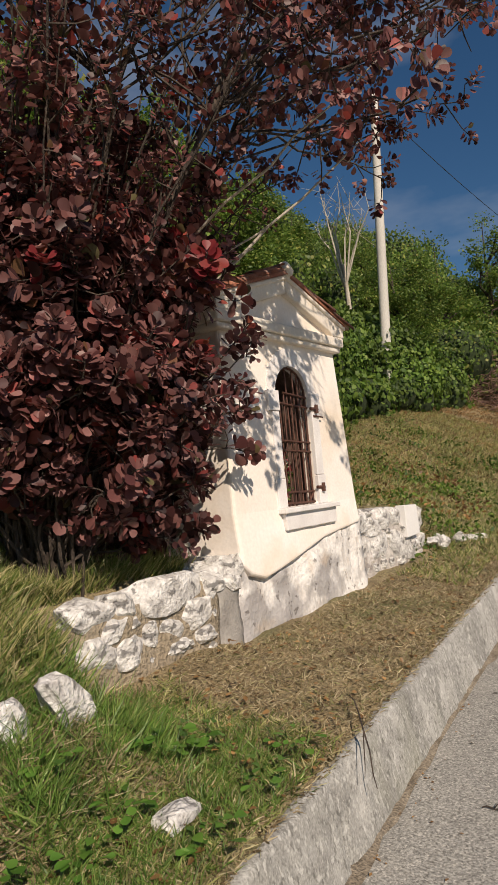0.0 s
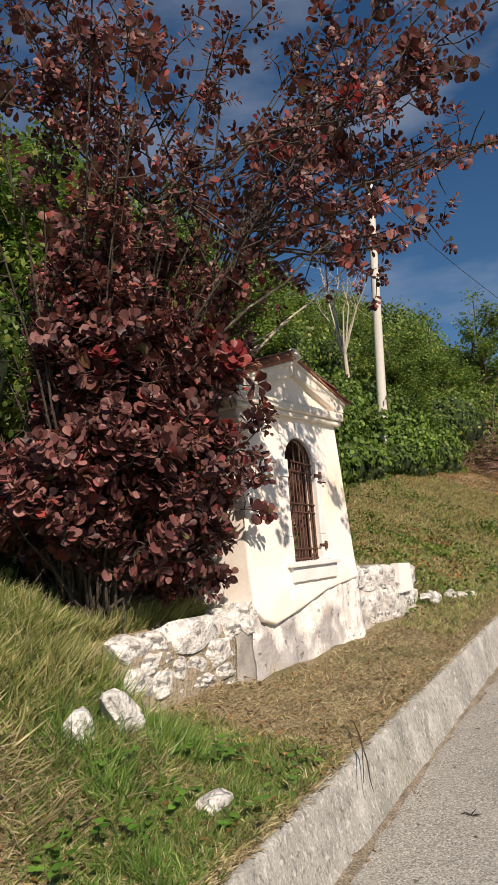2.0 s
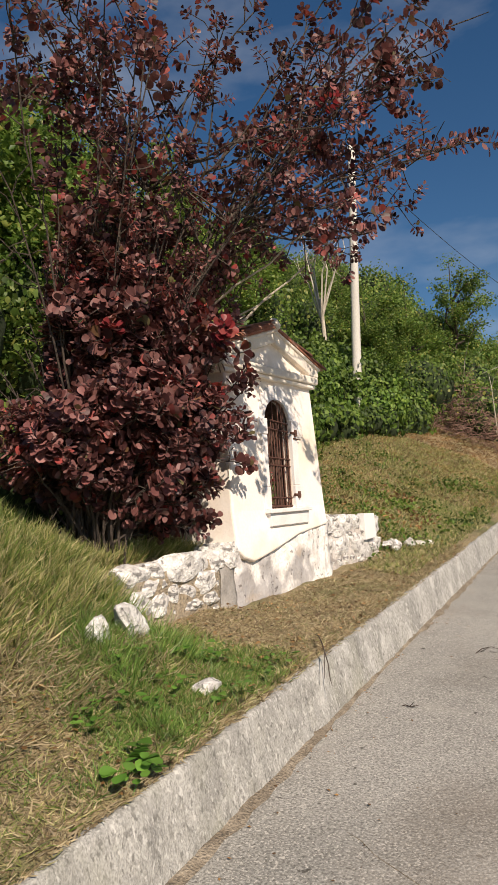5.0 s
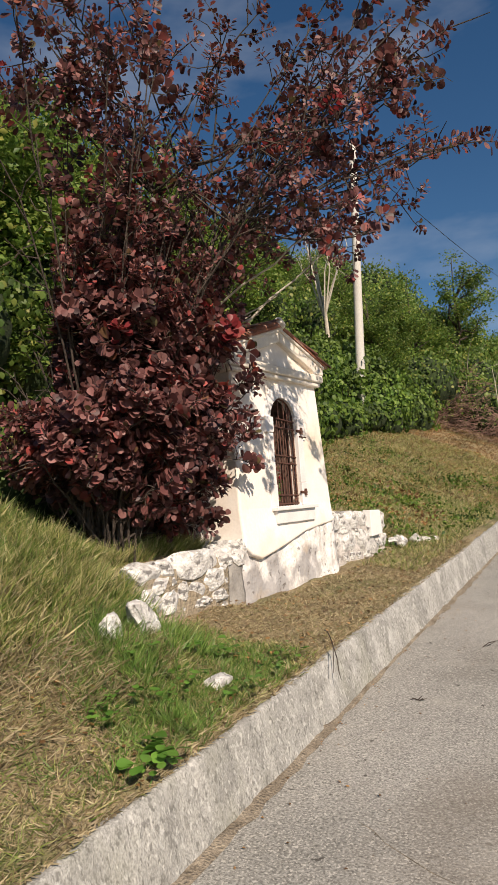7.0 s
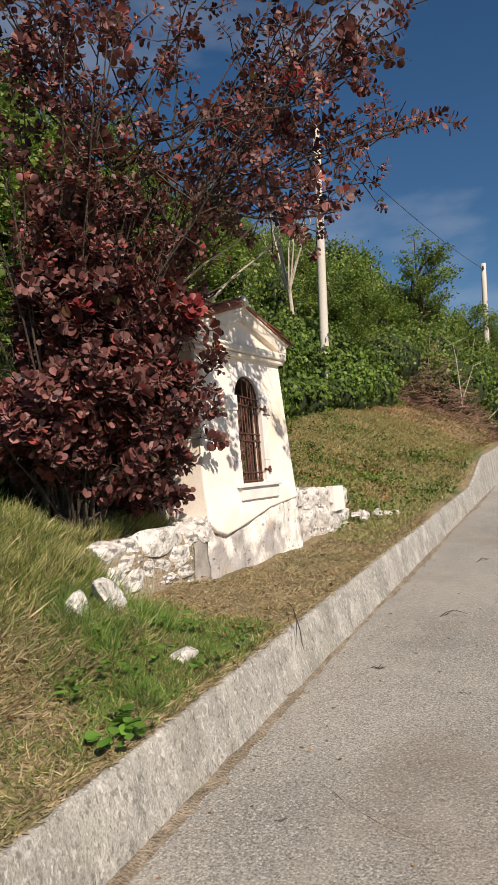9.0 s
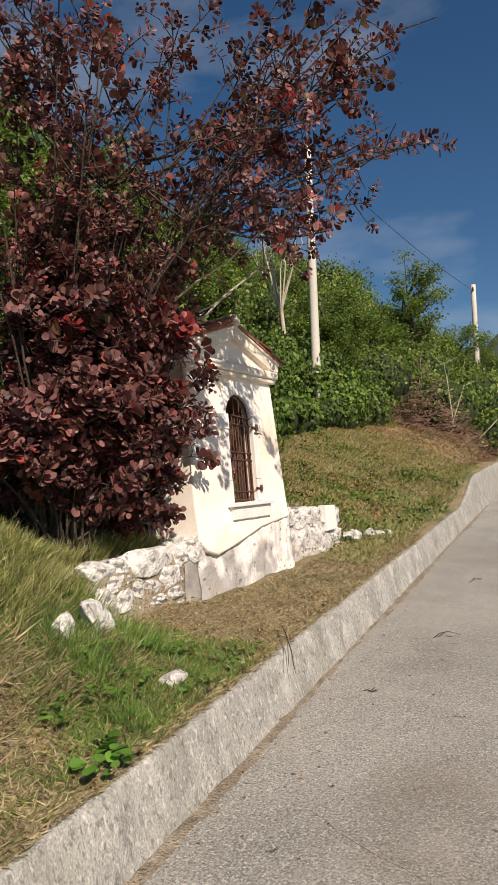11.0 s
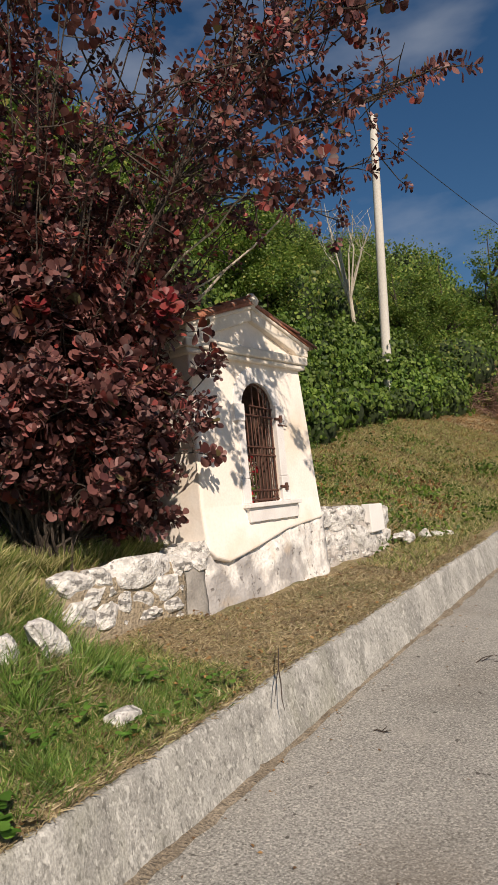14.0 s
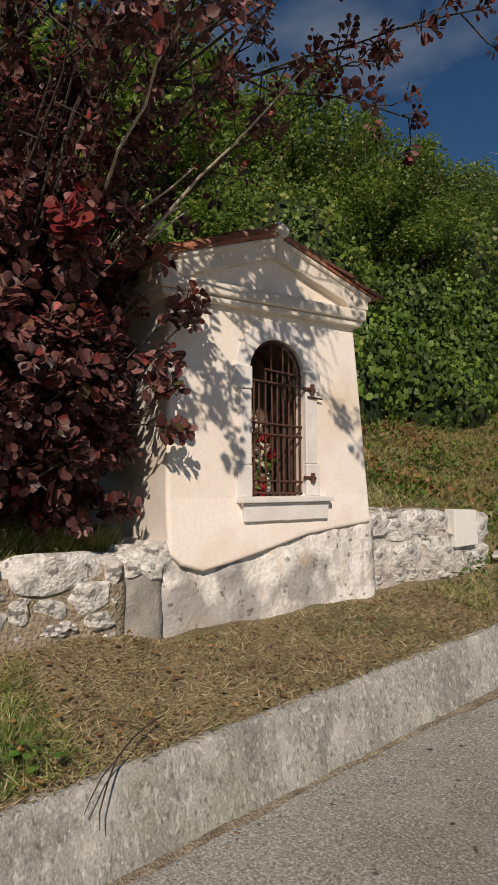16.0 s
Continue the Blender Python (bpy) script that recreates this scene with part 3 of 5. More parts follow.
def rake(y, off):
    """Height along the gable, off below its top edge."""
    return ZA - SL * abs(y - YA) - off


bm = bmesh.new()
prism(bm, [(3.225, 2.612), (4.795, 2.612), (4.805, 2.655), (3.215, 2.655)], -3.88, -2.578)
prism(bm, [(3.20, 2.6555), (4.82, 2.6555), (4.825, 2.735), (3.195, 2.735)], -3.9, -2.556)
bevelled(part("cornice", bm, TRIM, shrine, "moulded plaster cornice"), 0.014, 3)
bm = bmesh.new()
prism(bm, [(3.24, 2.7355), (4.79, 2.7355), (4.79, rake(4.79, 0.04)), (YA, rake(YA, 0.04)), (3.24, rake(3.24, 0.04))], -3.85, -2.612)
part("tympanum", bm, PLASTER, shrine, "recessed plaster gable field")
bm = bmesh.new()
for s in (-1, 1):
    e = YA + s * 0.815
    n = 12
    low = []
    for k in range(n + 1):
        y = e - s * 0.175 + (YA - e + s * 0.175) * k / n
        low.append((y, max(2.7365, 2.752 + (rake(YA, 0.135) - 2.752) * k / n) + 0.004 * fbm(y * 9, 4.0)))
    prism(bm, [(YA, rake(YA, 0.0)), (e, rake(e, 0.0)), (e, 2.736), (e - s * 0.175, 2.736)] + low[1:], -2.9, -2.562 + 0.002 * s)
    prism(bm, [(YA, rake(YA, -0.001)), (e + s * 0.01, rake(e, 0.0)), (e + s * 0.01, rake(e, 0.035)), (YA, rake(YA, 0.035))], -2.9, -2.545 + 0.002 * s)
bevelled(part("gable_moulding", bm, TRIM, shrine, "broad raking plaster gable moulding"), 0.012, 3)

# roof
roof = part("roof", (lambda b: ([prism(b, [(YA, ZA + 0.03), (YA + s * 0.87, ZA + 0.022 - SL * 0.87), (YA + s * 0.87, ZA - SL * 0.87), (YA, ZA + 0.002)], -3.95, -2.535 + 0.001 * s) for s in (-1, 1)], b)[1])(bmesh.new()), TILE, shrine, "small gabled roof of old terracotta tiles")


def tile_mesh(length, r0, r1):
    V, F, n = [], [], 7
    for layer in (0.0, -0.013):
        for f, r in ((0.0, r0), (1.0, r1)):
            for i in range(n):
                a = math.pi * i / (n - 1)
                V.append(((r + layer) * math.cos(a), f * length, (r + layer) * math.sin(a) * 0.72))
    quad = lambda a, b: [F.append((a + i, a + i + 1, b + i + 1, b + i)) for i in range(n - 1)]
    quad(0, n), quad(2 * n, 3 * n), quad(0, 2 * n), quad(n, 3 * n)
    me = fast_mesh("tile", V, F, True)
    me.materials.append(TILE)
    return me


TM = tile_mesh(0.36, 0.062, 0.078)
for s in (-1, 1):
    ang = math.degrees(math.atan(SL))
    for r in range(3):
        for c in range(9):
            yb = 0.02 + r * 0.275
            t = new("tile", TM)
            t.parent = roof
            jit = rng.normal(size=3)
            t.matrix_basis = pose(-2.605 - c * 0.150 + 0.006 * jit[0], YA + s * yb, ZA + 0.022 - SL * yb + 0.004 * (2 - r), 0, 0, 0 if s > 0 else 180) @ pose(0, 0, 0, -ang + 1.5 * jit[1], 0, 2 * jit[2])
RM = tile_mesh(0.40, 0.07, 0.085)
for c in range(4):
    t = new("ridge_tile", RM)
    t.parent = roof
    t.matrix_basis = pose(-2.55 - c * 0.36, YA, ZA + 0.035, 0, 3, 90)
bm = bmesh.new()
bmesh.ops.create_icosphere(bm, subdivisions=2, radius=0.06)
for w in bm.verts:
    w.co = Vector((w.co.x * 0.8 - 2.565, w.co.y * 0.95 + YA + 0.03, w.co.z * 1.1 + ZA + 0.045)) + w.co * 0.3 * fbm(w.co.x * 20, w.co.y * 20, w.co.z * 20)
part("ridge_mortar", bm, TRIM, roof, "weathered lump of mortar at the ridge end")

# ---- things in the niche ----
def lathe(bm, prof, at, n=12):
    rings = [[bm.verts.new((at[0] + r * math.cos(2 * math.pi * i / n), at[1] + r * math.sin(2 * math.pi * i / n), at[2] + z)) for i in range(n)] for r, z in prof]
    for a, b in zip(rings, rings[1:]):
        for i in range(n):
            bm.faces.new((a[i], a[(i + 1) % n], b[(i + 1) % n], b[i]))
    bm.faces.new(rings[0][::-1])
    bm.faces.new(rings[-1])


def bouquet(name, label, at, pot_mat, petals, height, spread, count):
    ob = empty(name, label, "flowers", at)
    bm = bmesh.new()
    lathe(bm, [(0.03, 0), (0.045, 0.05), (0.04, 0.1), (0.03, 0.13), (0.036, 0.15)], (0, 0, 0))
    part("vase", bm, pot_mat, ob, smooth=True)
    bm = bmesh.new()
    heads = []
    for i in range(count):
        h = Vector((rng.normal() * spread * 0.6, rng.normal() * spread, height * (0.6 + 0.4 * rng.random())))
        heads.append(h)
        tube(bm, [(0, 0, 0.1), h * 0.6 + Vector((0, 0, 0.03)), h], [0.003] * 3, 4)
    part("greenery", bm, VINE, ob)
    P = np.array([np.array(h) + rng.normal(size=3) * 0.012 for h in heads for _ in range(14)])
    tagged(part("bloom", scatter("bloom", P, rand_dirs(len(P)), rand_dirs(len(P)), np.full(len(P), 0.04), np.full(len(P), 0.035), SIMPLE), petals, ob), kind="stuff")
    P = rng.normal(size=(70, 3)) * (spread * 0.7, spread, height * 0.18) + (0, 0, height * 0.5)
    part("foliage", scatter("foliage", P, rand_dirs(70), rand_dirs(70), np.full(70, 0.06), np.full(70, 0.025), SIMPLE), VINE, ob)


bouquet("flower_vase", "white and yellow artificial flowers in a brown vase", (-2.74, 3.95, 1.43), TERRAPOT, PETAL, 0.34, 0.055, 12)
bouquet("flower_vase", "grey white flowers in a white vase in the niche", (-2.84, 3.95, 1.43), CERAMIC, PETAL, 0.56, 0.055, 13)
bouquet("flower_vase", "red artificial flowers in a white vase", (-2.78, 4.08, 1.43), CERAMIC, REDPETAL, 0.40, 0.04, 9)
candle = empty("votive_candle", "red glass votive candle on the niche floor", "candle", (-2.74, 4.03, 1.43))
bm = bmesh.new()
lathe(bm, [(0.028, 0), (0.032, 0.03), (0.032, 0.10), (0.026, 0.12)], (0, 0, 0))
part("glass", bm, GLASSRED, candle, smooth=True)
bm = bmesh.new()
lathe(bm, [(0.028, 0.12), (0.03, 0.135), (0.012, 0.15)], (0, 0, 0))
part("lid", bm, TERRAPOT, candle, smooth=True)

# ---- dry stone walls ----
MORTARB = overlay(material("grey_mortar", [(0.46, 0.42, 0.39), (0.66, 0.62, 0.59)], 7, 1.0, 0.9, 45, fine_mix=0.18, depth=0.022), (0.17, 0.15, 0.14), 9.0, 0.55, 0.66, amount=0.6)[0]
def stone_mesh(w, h, d, seed, name="stone", rough=0.10, boxy=0.85, cut=0.80):
    """A rough block about w by h by d, lopsided, with knocked flat facets."""
    bm = bmesh.new()
    bmesh.ops.create_icosphere(bm, subdivisions=3, radius=1.0)
    r = random.Random(seed)
    planes = [(Vector((r.gauss(0, 1), r.gauss(0, 1), r.gauss(0, 1))).normalized(), cut + 0.3 * r.random()) for _ in range(20)]
    skew, tip = 0.35 * r.gauss(0, 1), 0.25 * r.gauss(0, 1)
    for v in bm.verts:
        c = v.co.copy()
        m = max(abs(c.x), abs(c.y), abs(c.z))
        c = c.lerp(c / m, boxy)
        for n_, o in planes:
            over = c.dot(n_) - o
            if over > 0:
                c -= n_ * over * 0.97
        c += c * rough * fbm(c.x * 1.8 + seed * 3.1, c.y * 1.8, c.z * 1.8) + c * 0.06 * fbm(c.x * 7, c.y * 7 + seed, c.z * 7)
        c.z += tip * c.y * 0.4
        c.y += skew * c.z * 0.4
        v.co = Vector((c.x * d / 2, c.y * w / 2, c.z * h / 2))
    me = bpy.data.meshes.new(name)
    bm.to_mesh(me)
    bm.free()
    me.materials.append(STONE)
    return me


def wall_stones(wall, items, x, **shape):
    for i, (y0, z1, y1, z0) in enumerate(items):
        w, h = y1 - y0, z1 - z0
        d = 0.2
        ob = new("stone", stone_mesh(w * 1.10, h * 1.12, d, i * 7 + int(100 * y0), **shape))
        ob.parent = wall
        ob.matrix_basis = pose(x - d / 2 + 0.036 + 0.008 * rng.normal(), (y0 + y1) / 2, (z0 + z1) / 2, 3 * rng.normal(), 3 * rng.normal(), 3 * rng.normal())


wall_a = part("stone_wall", rough_slab(1.95, 2.99, lambda y: 0.55, lambda y: 1.03 + 0.05 * (y - 1.9), -2.552, -2.95, 0.025, seed=4.0), MORTAR, None, smooth=True)
tagged(wall_a, "low wall of rough white limestone in earthy mortar", "wall")
wall_stones(wall_a, [(1.95, 1.12, 2.21, 0.985), (2.31, 1.15, 2.88, 0.96), (2.19, 1.12, 2.33, 1.0), (2.10, 1.03, 2.27, 0.92), (1.97, 0.95, 2.19, 0.77), (2.19, 0.90, 2.37, 0.74), (2.37, 0.94, 2.47, 0.81), (2.49, 0.95, 2.68, 0.81), (2.66, 1.01, 2.90, 0.84), (2.75, 0.85, 2.91, 0.75), (2.5, 0.80, 2.66, 0.72), (2.28, 1.0, 2.36, 0.93), (2.40, 0.955, 2.49, 0.90), (2.60, 0.82, 2.68, 0.76), (2.87, 1.12, 2.96, 0.97), (2.90, 0.93, 2.97, 0.86), (2.36, 0.80, 2.46, 0.73), (2.66, 0.80, 2.73, 0.74), (2.86, 0.77, 2.95, 0.70)], -2.56, rough=0.08, boxy=0.92, cut=0.90)
wall_b = part("stone_wall", rough_slab(4.87, 6.24, lambda y: 0.6, lambda y: 1.285 - 0.02 * (y - 5), -2.668, -3.0, 0.02, seed=6.0), MORTARB, None, smooth=True)
tagged(wall_b, "low wall of mortared limestone beside the shrine", "wall")
wall_stones(wall_b, [(4.82, 1.29, 5.08, 1.11), (5.06, 1.32, 5.2, 1.25), (5.07, 1.25, 5.35, 1.09), (5.33, 1.30, 5.58, 1.11), (5.59, 1.29, 5.77, 1.12), (4.89, 1.10, 5.16, 0.81), (5.14, 1.09, 5.5, 0.86), (5.52, 1.07, 6.0, 0.82), (5.15, 0.86, 5.28, 0.77), (5.29, 0.87, 5.43, 0.78), (4.92, 0.83, 5.07, 0.75), (6.12, 1.24, 6.27, 1.0), (6.05, 1.0, 6.25, 0.84), (5.44, 1.12, 5.54, 1.06), (5.76, 1.14, 5.82, 1.05), (5.30, 0.93, 5.40, 0.84), (5.46, 0.86, 5.58, 0.78), (5.96, 0.96, 6.06, 0.86), (5.66, 0.86, 5.80, 0.78)], -2.675, rough=0.06, boxy=0.95, cut=0.98)
bm = bmesh.new()
prism(bm, [(5.80, 1.0), (6.08, 1.012), (6.06, 1.29), (5.785, 1.30)], -2.70, -2.605)
slab = bevelled(part("stone_slab", bm, SLAB), 0.006)
tagged(slab, "smooth white rectangular stone slab leaning on the wall", "slab")
rubble = part("rubble", rough_slab(2.95, 3.33, lambda y: 0.9, lambda y: 1.12 + 0.32 * max(0, y - 3.05), -2.62, -3.3, 0.05, seed=12.0, freq=7), STONE, None, smooth=True)
tagged(rubble, "broken stone and mortar heaped by the shrine corner", "rubble", kind="stuff")


for i, (x, y, z, s) in enumerate(((-2.66, 3.06, 1.06, (0.2, 0.2, 0.11)), (-2.70, 3.20, 1.13, (0.22, 0.18, 0.13)), (-2.62, 3.17, 1.03, (0.16, 0.16, 0.12)), (-2.82, 3.12, 1.11, (0.2, 0.2, 0.12)), (-2.63, 3.27, 1.12, (0.14, 0.12, 0.16)))):
    ob = new("broken_stone", stone_mesh(s[1], s[2], s[0], 60 + i, "broken_stone", 0.12, 0.7, 0.75))
    ob.matrix_basis = pose(x, y, z, 8 * rng.normal(), 8 * rng.normal(), 20 * rng.normal())
    tagged(ob, "broken pale stone set in the rubble by the shrine", "stone", "rubble stones")


def boulder(label, at, size, seed, turn=(0, 0, 0), group="loose stones"):
    ob = new("boulder", stone_mesh(size[1], size[2], size[0], seed, "boulder", 0.12, 0.62, 0.62))
    ob.matrix_basis = pose(*at, *turn)
    return tagged(ob, label, "stone", group)


def on_ground(x, y, dz=0.0):
    return (x, y, float(ground_z(x, y)) + dz)


boulder("pale upright limestone boulder in the grass", (-2.12, 1.56, 0.87), (0.14, 0.19, 0.38), 3, (46, 8, 0))
boulder("pale flat limestone block in the grass", (-2.15, 1.345, 0.815), (0.17, 0.32, 0.19), 13, (-48, 14, 10))
boulder("white limestone lump sunk in the grass", on_ground(-1.605, 1.585, 0.03), (0.14, 0.19, 0.085), 17)
boulder("small white limestone piece", on_ground(-2.1, 1.96, 0.02), (0.08, 0.08, 0.09), 21)
for i, (x, y, w, h) in enumerate(((-2.62, 6.40, 0.2, 0.1), (-2.55, 6.47, 0.26, 0.17), (-2.5, 6.8, 0.2, 0.15), (-2.47, 7.08, 0.17, 0.1), (-2.46, 7.3, 0.16, 0.09), (-2.65, 6.62, 0.16, 0.09))):
    boulder("pale fallen wall stone at the foot of the bank", on_ground(x, y, h * (0.75 if i == 0 else 0.3)), (0.16, w, h), 40 + i, (0, 0, 15 * i))

# ---- purple smoke bush ----
bush = empty("smoke_bush", "tall purple smoke bush with plum and red leaves beside the shrine", "bush")
ROOT = Vector((-3.1, 2.2, 1.05))
tips = []          # place, outward direction, number of leaves


def grow(p0, knee, p1, r0, r1, twigs, reach, leaves, start=0.35):
    """A stem that rises to a knee and bends outwards, with side twigs, each with a rosette at its end."""
    bm = bmesh.new()
    p0, knee, p1 = Vector(p0), Vector(knee), Vector(p1)
    line = [p0.lerp(knee, f).lerp(knee.lerp(p1, f), f) for f in (i / 8 for i in range(9))]
    pts = [q + Vector(rng.normal(size=3)) * 0.02 * (0 < i < 8) for i, q in enumerate(line)]
    tube(bm, pts, [r0 + (r1 - r0) * i / 8 for i in range(9)], 6)
    for k in range(twigs):
        f = start + (1 - start) * (k + rng.random()) / twigs
        i = min(int(f * 8), 7)
        q = pts[i].lerp(pts[i + 1], f * 8 - i)
        d = (pts[i + 1] - pts[i]).normalized()
        out = (Vector(rng.normal(size=3)) + d * 0.9 + Vector((0, 0, 0.2))).normalized()
        e = q + out * reach * (0.5 + 0.8 * rng.random())
        tube(bm, [q, q.lerp(e, 0.5) + Vector(rng.normal(size=3)) * 0.02, e], [0.005, 0.004, 0.0025], 4)
        tips.append((e, out, leaves))
    tips.append((pts[-1], (pts[-1] - pts[-2]).normalized(), leaves))
    part("stem", bm, BARK, bush)


C = Vector((-2.95, 2.36, 2.2))
count = 0
while count < 165:
    u = Vector(rng.normal(size=3)).normalized()
    if u.z < -0.5 or u.x < -0.75:
        continue
    e = C + Vector((u.x * 0.80, u.y * 0.92, u.z * 1.12)) * (0.6 + 0.43 * rng.random())
    if e.y > 3.12 and e.x < -2.46:
        e.y = 3.12
    if e.y < 1.75 and e.z > 2.25:
        continue
    foot = ROOT + Vector(rng.normal(size=3)) * 0.07
    grow(foot, foot.lerp(e, 0.45) + Vector((0, 0, 0.22)), e, 0.011, 0.004, 8, 0.18, 13, 0.45)
    count += 1
for k in range(48):
    e = Vector((-3.4 + 1.1 * rng.random(), 1.85 + 1.2 * rng.random(), 2.6 + 0.85 * rng.random()))
    grow(ROOT, (-3.0 + 0.1 * rng.normal(), 2.25 + 0.15 * rng.normal(), 2.1), e, 0.010, 0.004, 7, 0.18, 13, 0.5)
for k in range(84):
    e = Vector((-3.25 + 1.05 * rng.random(), 1.7 + 1.25 * rng.random(), 2.75 + 1.2 * rng.random()))
    foot = ROOT + Vector(rng.normal(size=3)) * 0.08
    grow(foot, (0.5 * (foot.x + e.x) - 0.1, 0.5 * (foot.y + e.y) + 0.1 * rng.normal(), 2.3), e, 0.009, 0.0035, 7, 0.2, 12, 0.62)
for k in range(22):
    e = Vector((-3.4 + 0.78 * rng.random(), 2.75 + 0.36 * rng.random(), 1.22 + 0.75 * rng.random()))
    grow(ROOT, ROOT.lerp(e, 0.5) + Vector((0, 0, 0.3)), e, 0.008, 0.003, 6, 0.12, 11, 0.5)
for e in ((-1.98, 2.45, 2.74), (-2.02, 2.5, 2.68), (-2.3, 2.72, 2.92), (-2.36, 3.2, 2.05), (-2.4, 3.22, 1.8), (-2.34, 3.15, 2.25), (-2.42, 3.36, 2.62), (-2.40, 3.42, 2.54)):
    grow(ROOT, (-2.75, 2.8, 2.0), e, 0.009, 0.004, 4, 0.09, 8, 0.85)
# shoots and limbs of the open upper crown, which leans out over the shrine and the verge
count = 0
while count < 36:
    u = Vector(rng.normal(size=3)).normalized() * rng.random() ** 0.4
    e = Vector((-2.25, 2.75, 4.0)) + Vector((u.x * 1.25, u.y * 2.0, u.z * 1.35))
    if e.z < 2.9 or (e.x > -1.7 and e.z < 3.45) or e.x > 0.1:
        continue
    if e.y > 3.0 and e.z < 3.5:
        continue
    foot = ROOT + Vector(rng.normal(size=3)) * 0.09
    knee = Vector((-2.85 + 0.25 * rng.normal(), foot.y + 0.3 * (e.y - foot.y) + 0.1 * rng.normal(), 2.7 + 0.35 * rng.random()))
    grow(foot, knee, e, 0.0105, 0.004, 8, 0.24, 13, 0.6)
    count += 1
LEADERS = [Vector(q) for q in ((-2.75, 1.75, 3.3), (-2.45, 2.15, 3.5), (-2.65, 2.5, 3.2), (-2.35, 2.75, 3.35), (-2.55, 3.05, 3.3), (-2.2, 3.0, 3.6), (-2.5, 2.3, 3.8), (-2.0, 2.6, 3.5))]
for q in LEADERS:
    grow(ROOT + 0.12 * Vector(rng.normal(size=3)), ROOT.lerp(q, 0.5) + Vector((-0.12, -0.05, 0.15)), q, 0.018, 0.009, 4, 0.2, 12, 0.7)
for e in ((-2.0, 4.8, 3.85), (-1.3, 4.55, 4.1), (-1.0, 3.8, 4.15), (-0.5, 3.2, 3.8), (-1.9, 3.45, 4.4), (-0.9, 4.2, 4.4), (-0.75, 3.5, 4.6), (-1.6, 4.1, 3.8), (-1.2, 2.65, 4.55), (-0.95, 2.8, 4.5), (-0.7, 2.9, 4.5), (-0.45, 3.0, 4.5), (-0.85, 3.0, 4.2), (-0.55, 3.1, 4.25), (-1.1, 3.05, 4.0), (-0.8, 3.2, 3.95), (-1.4, 2.9, 4.15), (-1.7, 2.75, 4.1), (-1.0, 3.4, 4.8), (-1.5, 3.3, 4.9), (-2.1, 2.2, 4.7), (-2.5, 1.6, 4.6), (-1.2, 2.9, 5.1), (-0.9, 3.0, 5.0), (-2.0, 2.6, 5.1), (-2.6, 1.7, 5.0), (-1.6, 2.6, 5.0), (-0.65, 3.2, 4.95), (-2.9, 1.5, 4.7), (-2.3, 2.0, 5.0), (-2.7, 1.7, 4.4), (-2.85, 1.45, 4.3), (-2.5, 1.5, 4.9), (-3.0, 1.7, 5.1), (-2.75, 1.3, 5.2), (-2.4, 1.8, 5.3), (-3.1, 1.5, 4.5), (-2.6, 2.0, 4.3), (-2.3, 1.7, 4.5), (-2.9, 1.9, 4.6), (-1.25, 2.42, 3.45), (-1.05, 2.55, 3.35), (-0.95, 2.65, 3.15), (-0.9, 2.35, 3.75), (-0.85, 2.75, 4.15), (-1.2, 2.45, 3.2), (-0.42, 3.2, 3.8)):
    lead = min(LEADERS, key=lambda q: (q - Vector(e)).length + 1.6 * rng.random())
    grow(lead, lead.lerp(Vector(e), 0.5) + Vector((-0.08, 0, 0.12)) + 0.08 * Vector(rng.normal(size=3)), e, 0.009, 0.004, 9, 0.26, 14, 0.5)
for p0, p1, r in (((-2.62, 2.72, 2.62), (-1.968, 3.075, 3.071), 0.011), ((-2.64, 2.9, 2.72), (-2.36, 3.27, 3.04), 0.012), ((-2.75, 2.85, 2.75), (-2.2, 3.15, 2.99), 0.010), ((-2.4, 3.0, 2.8), (-1.62, 3.5, 3.55), 0.011), ((-2.3, 2.75, 3.0), (-1.05, 2.65, 3.42), 0.009)):
    bm = bmesh.new()
    tube(bm, wobble(p0, p1, 5, 0.02), [r * (1 - 0.12 * i) for i in range(6)], 6)
    part("bare_branch", bm, DEADWOOD, bush, "pale bare cut branch")

P, D, N, L = [], [], [], []
RP, RD, RN, RL = [], [], [], []
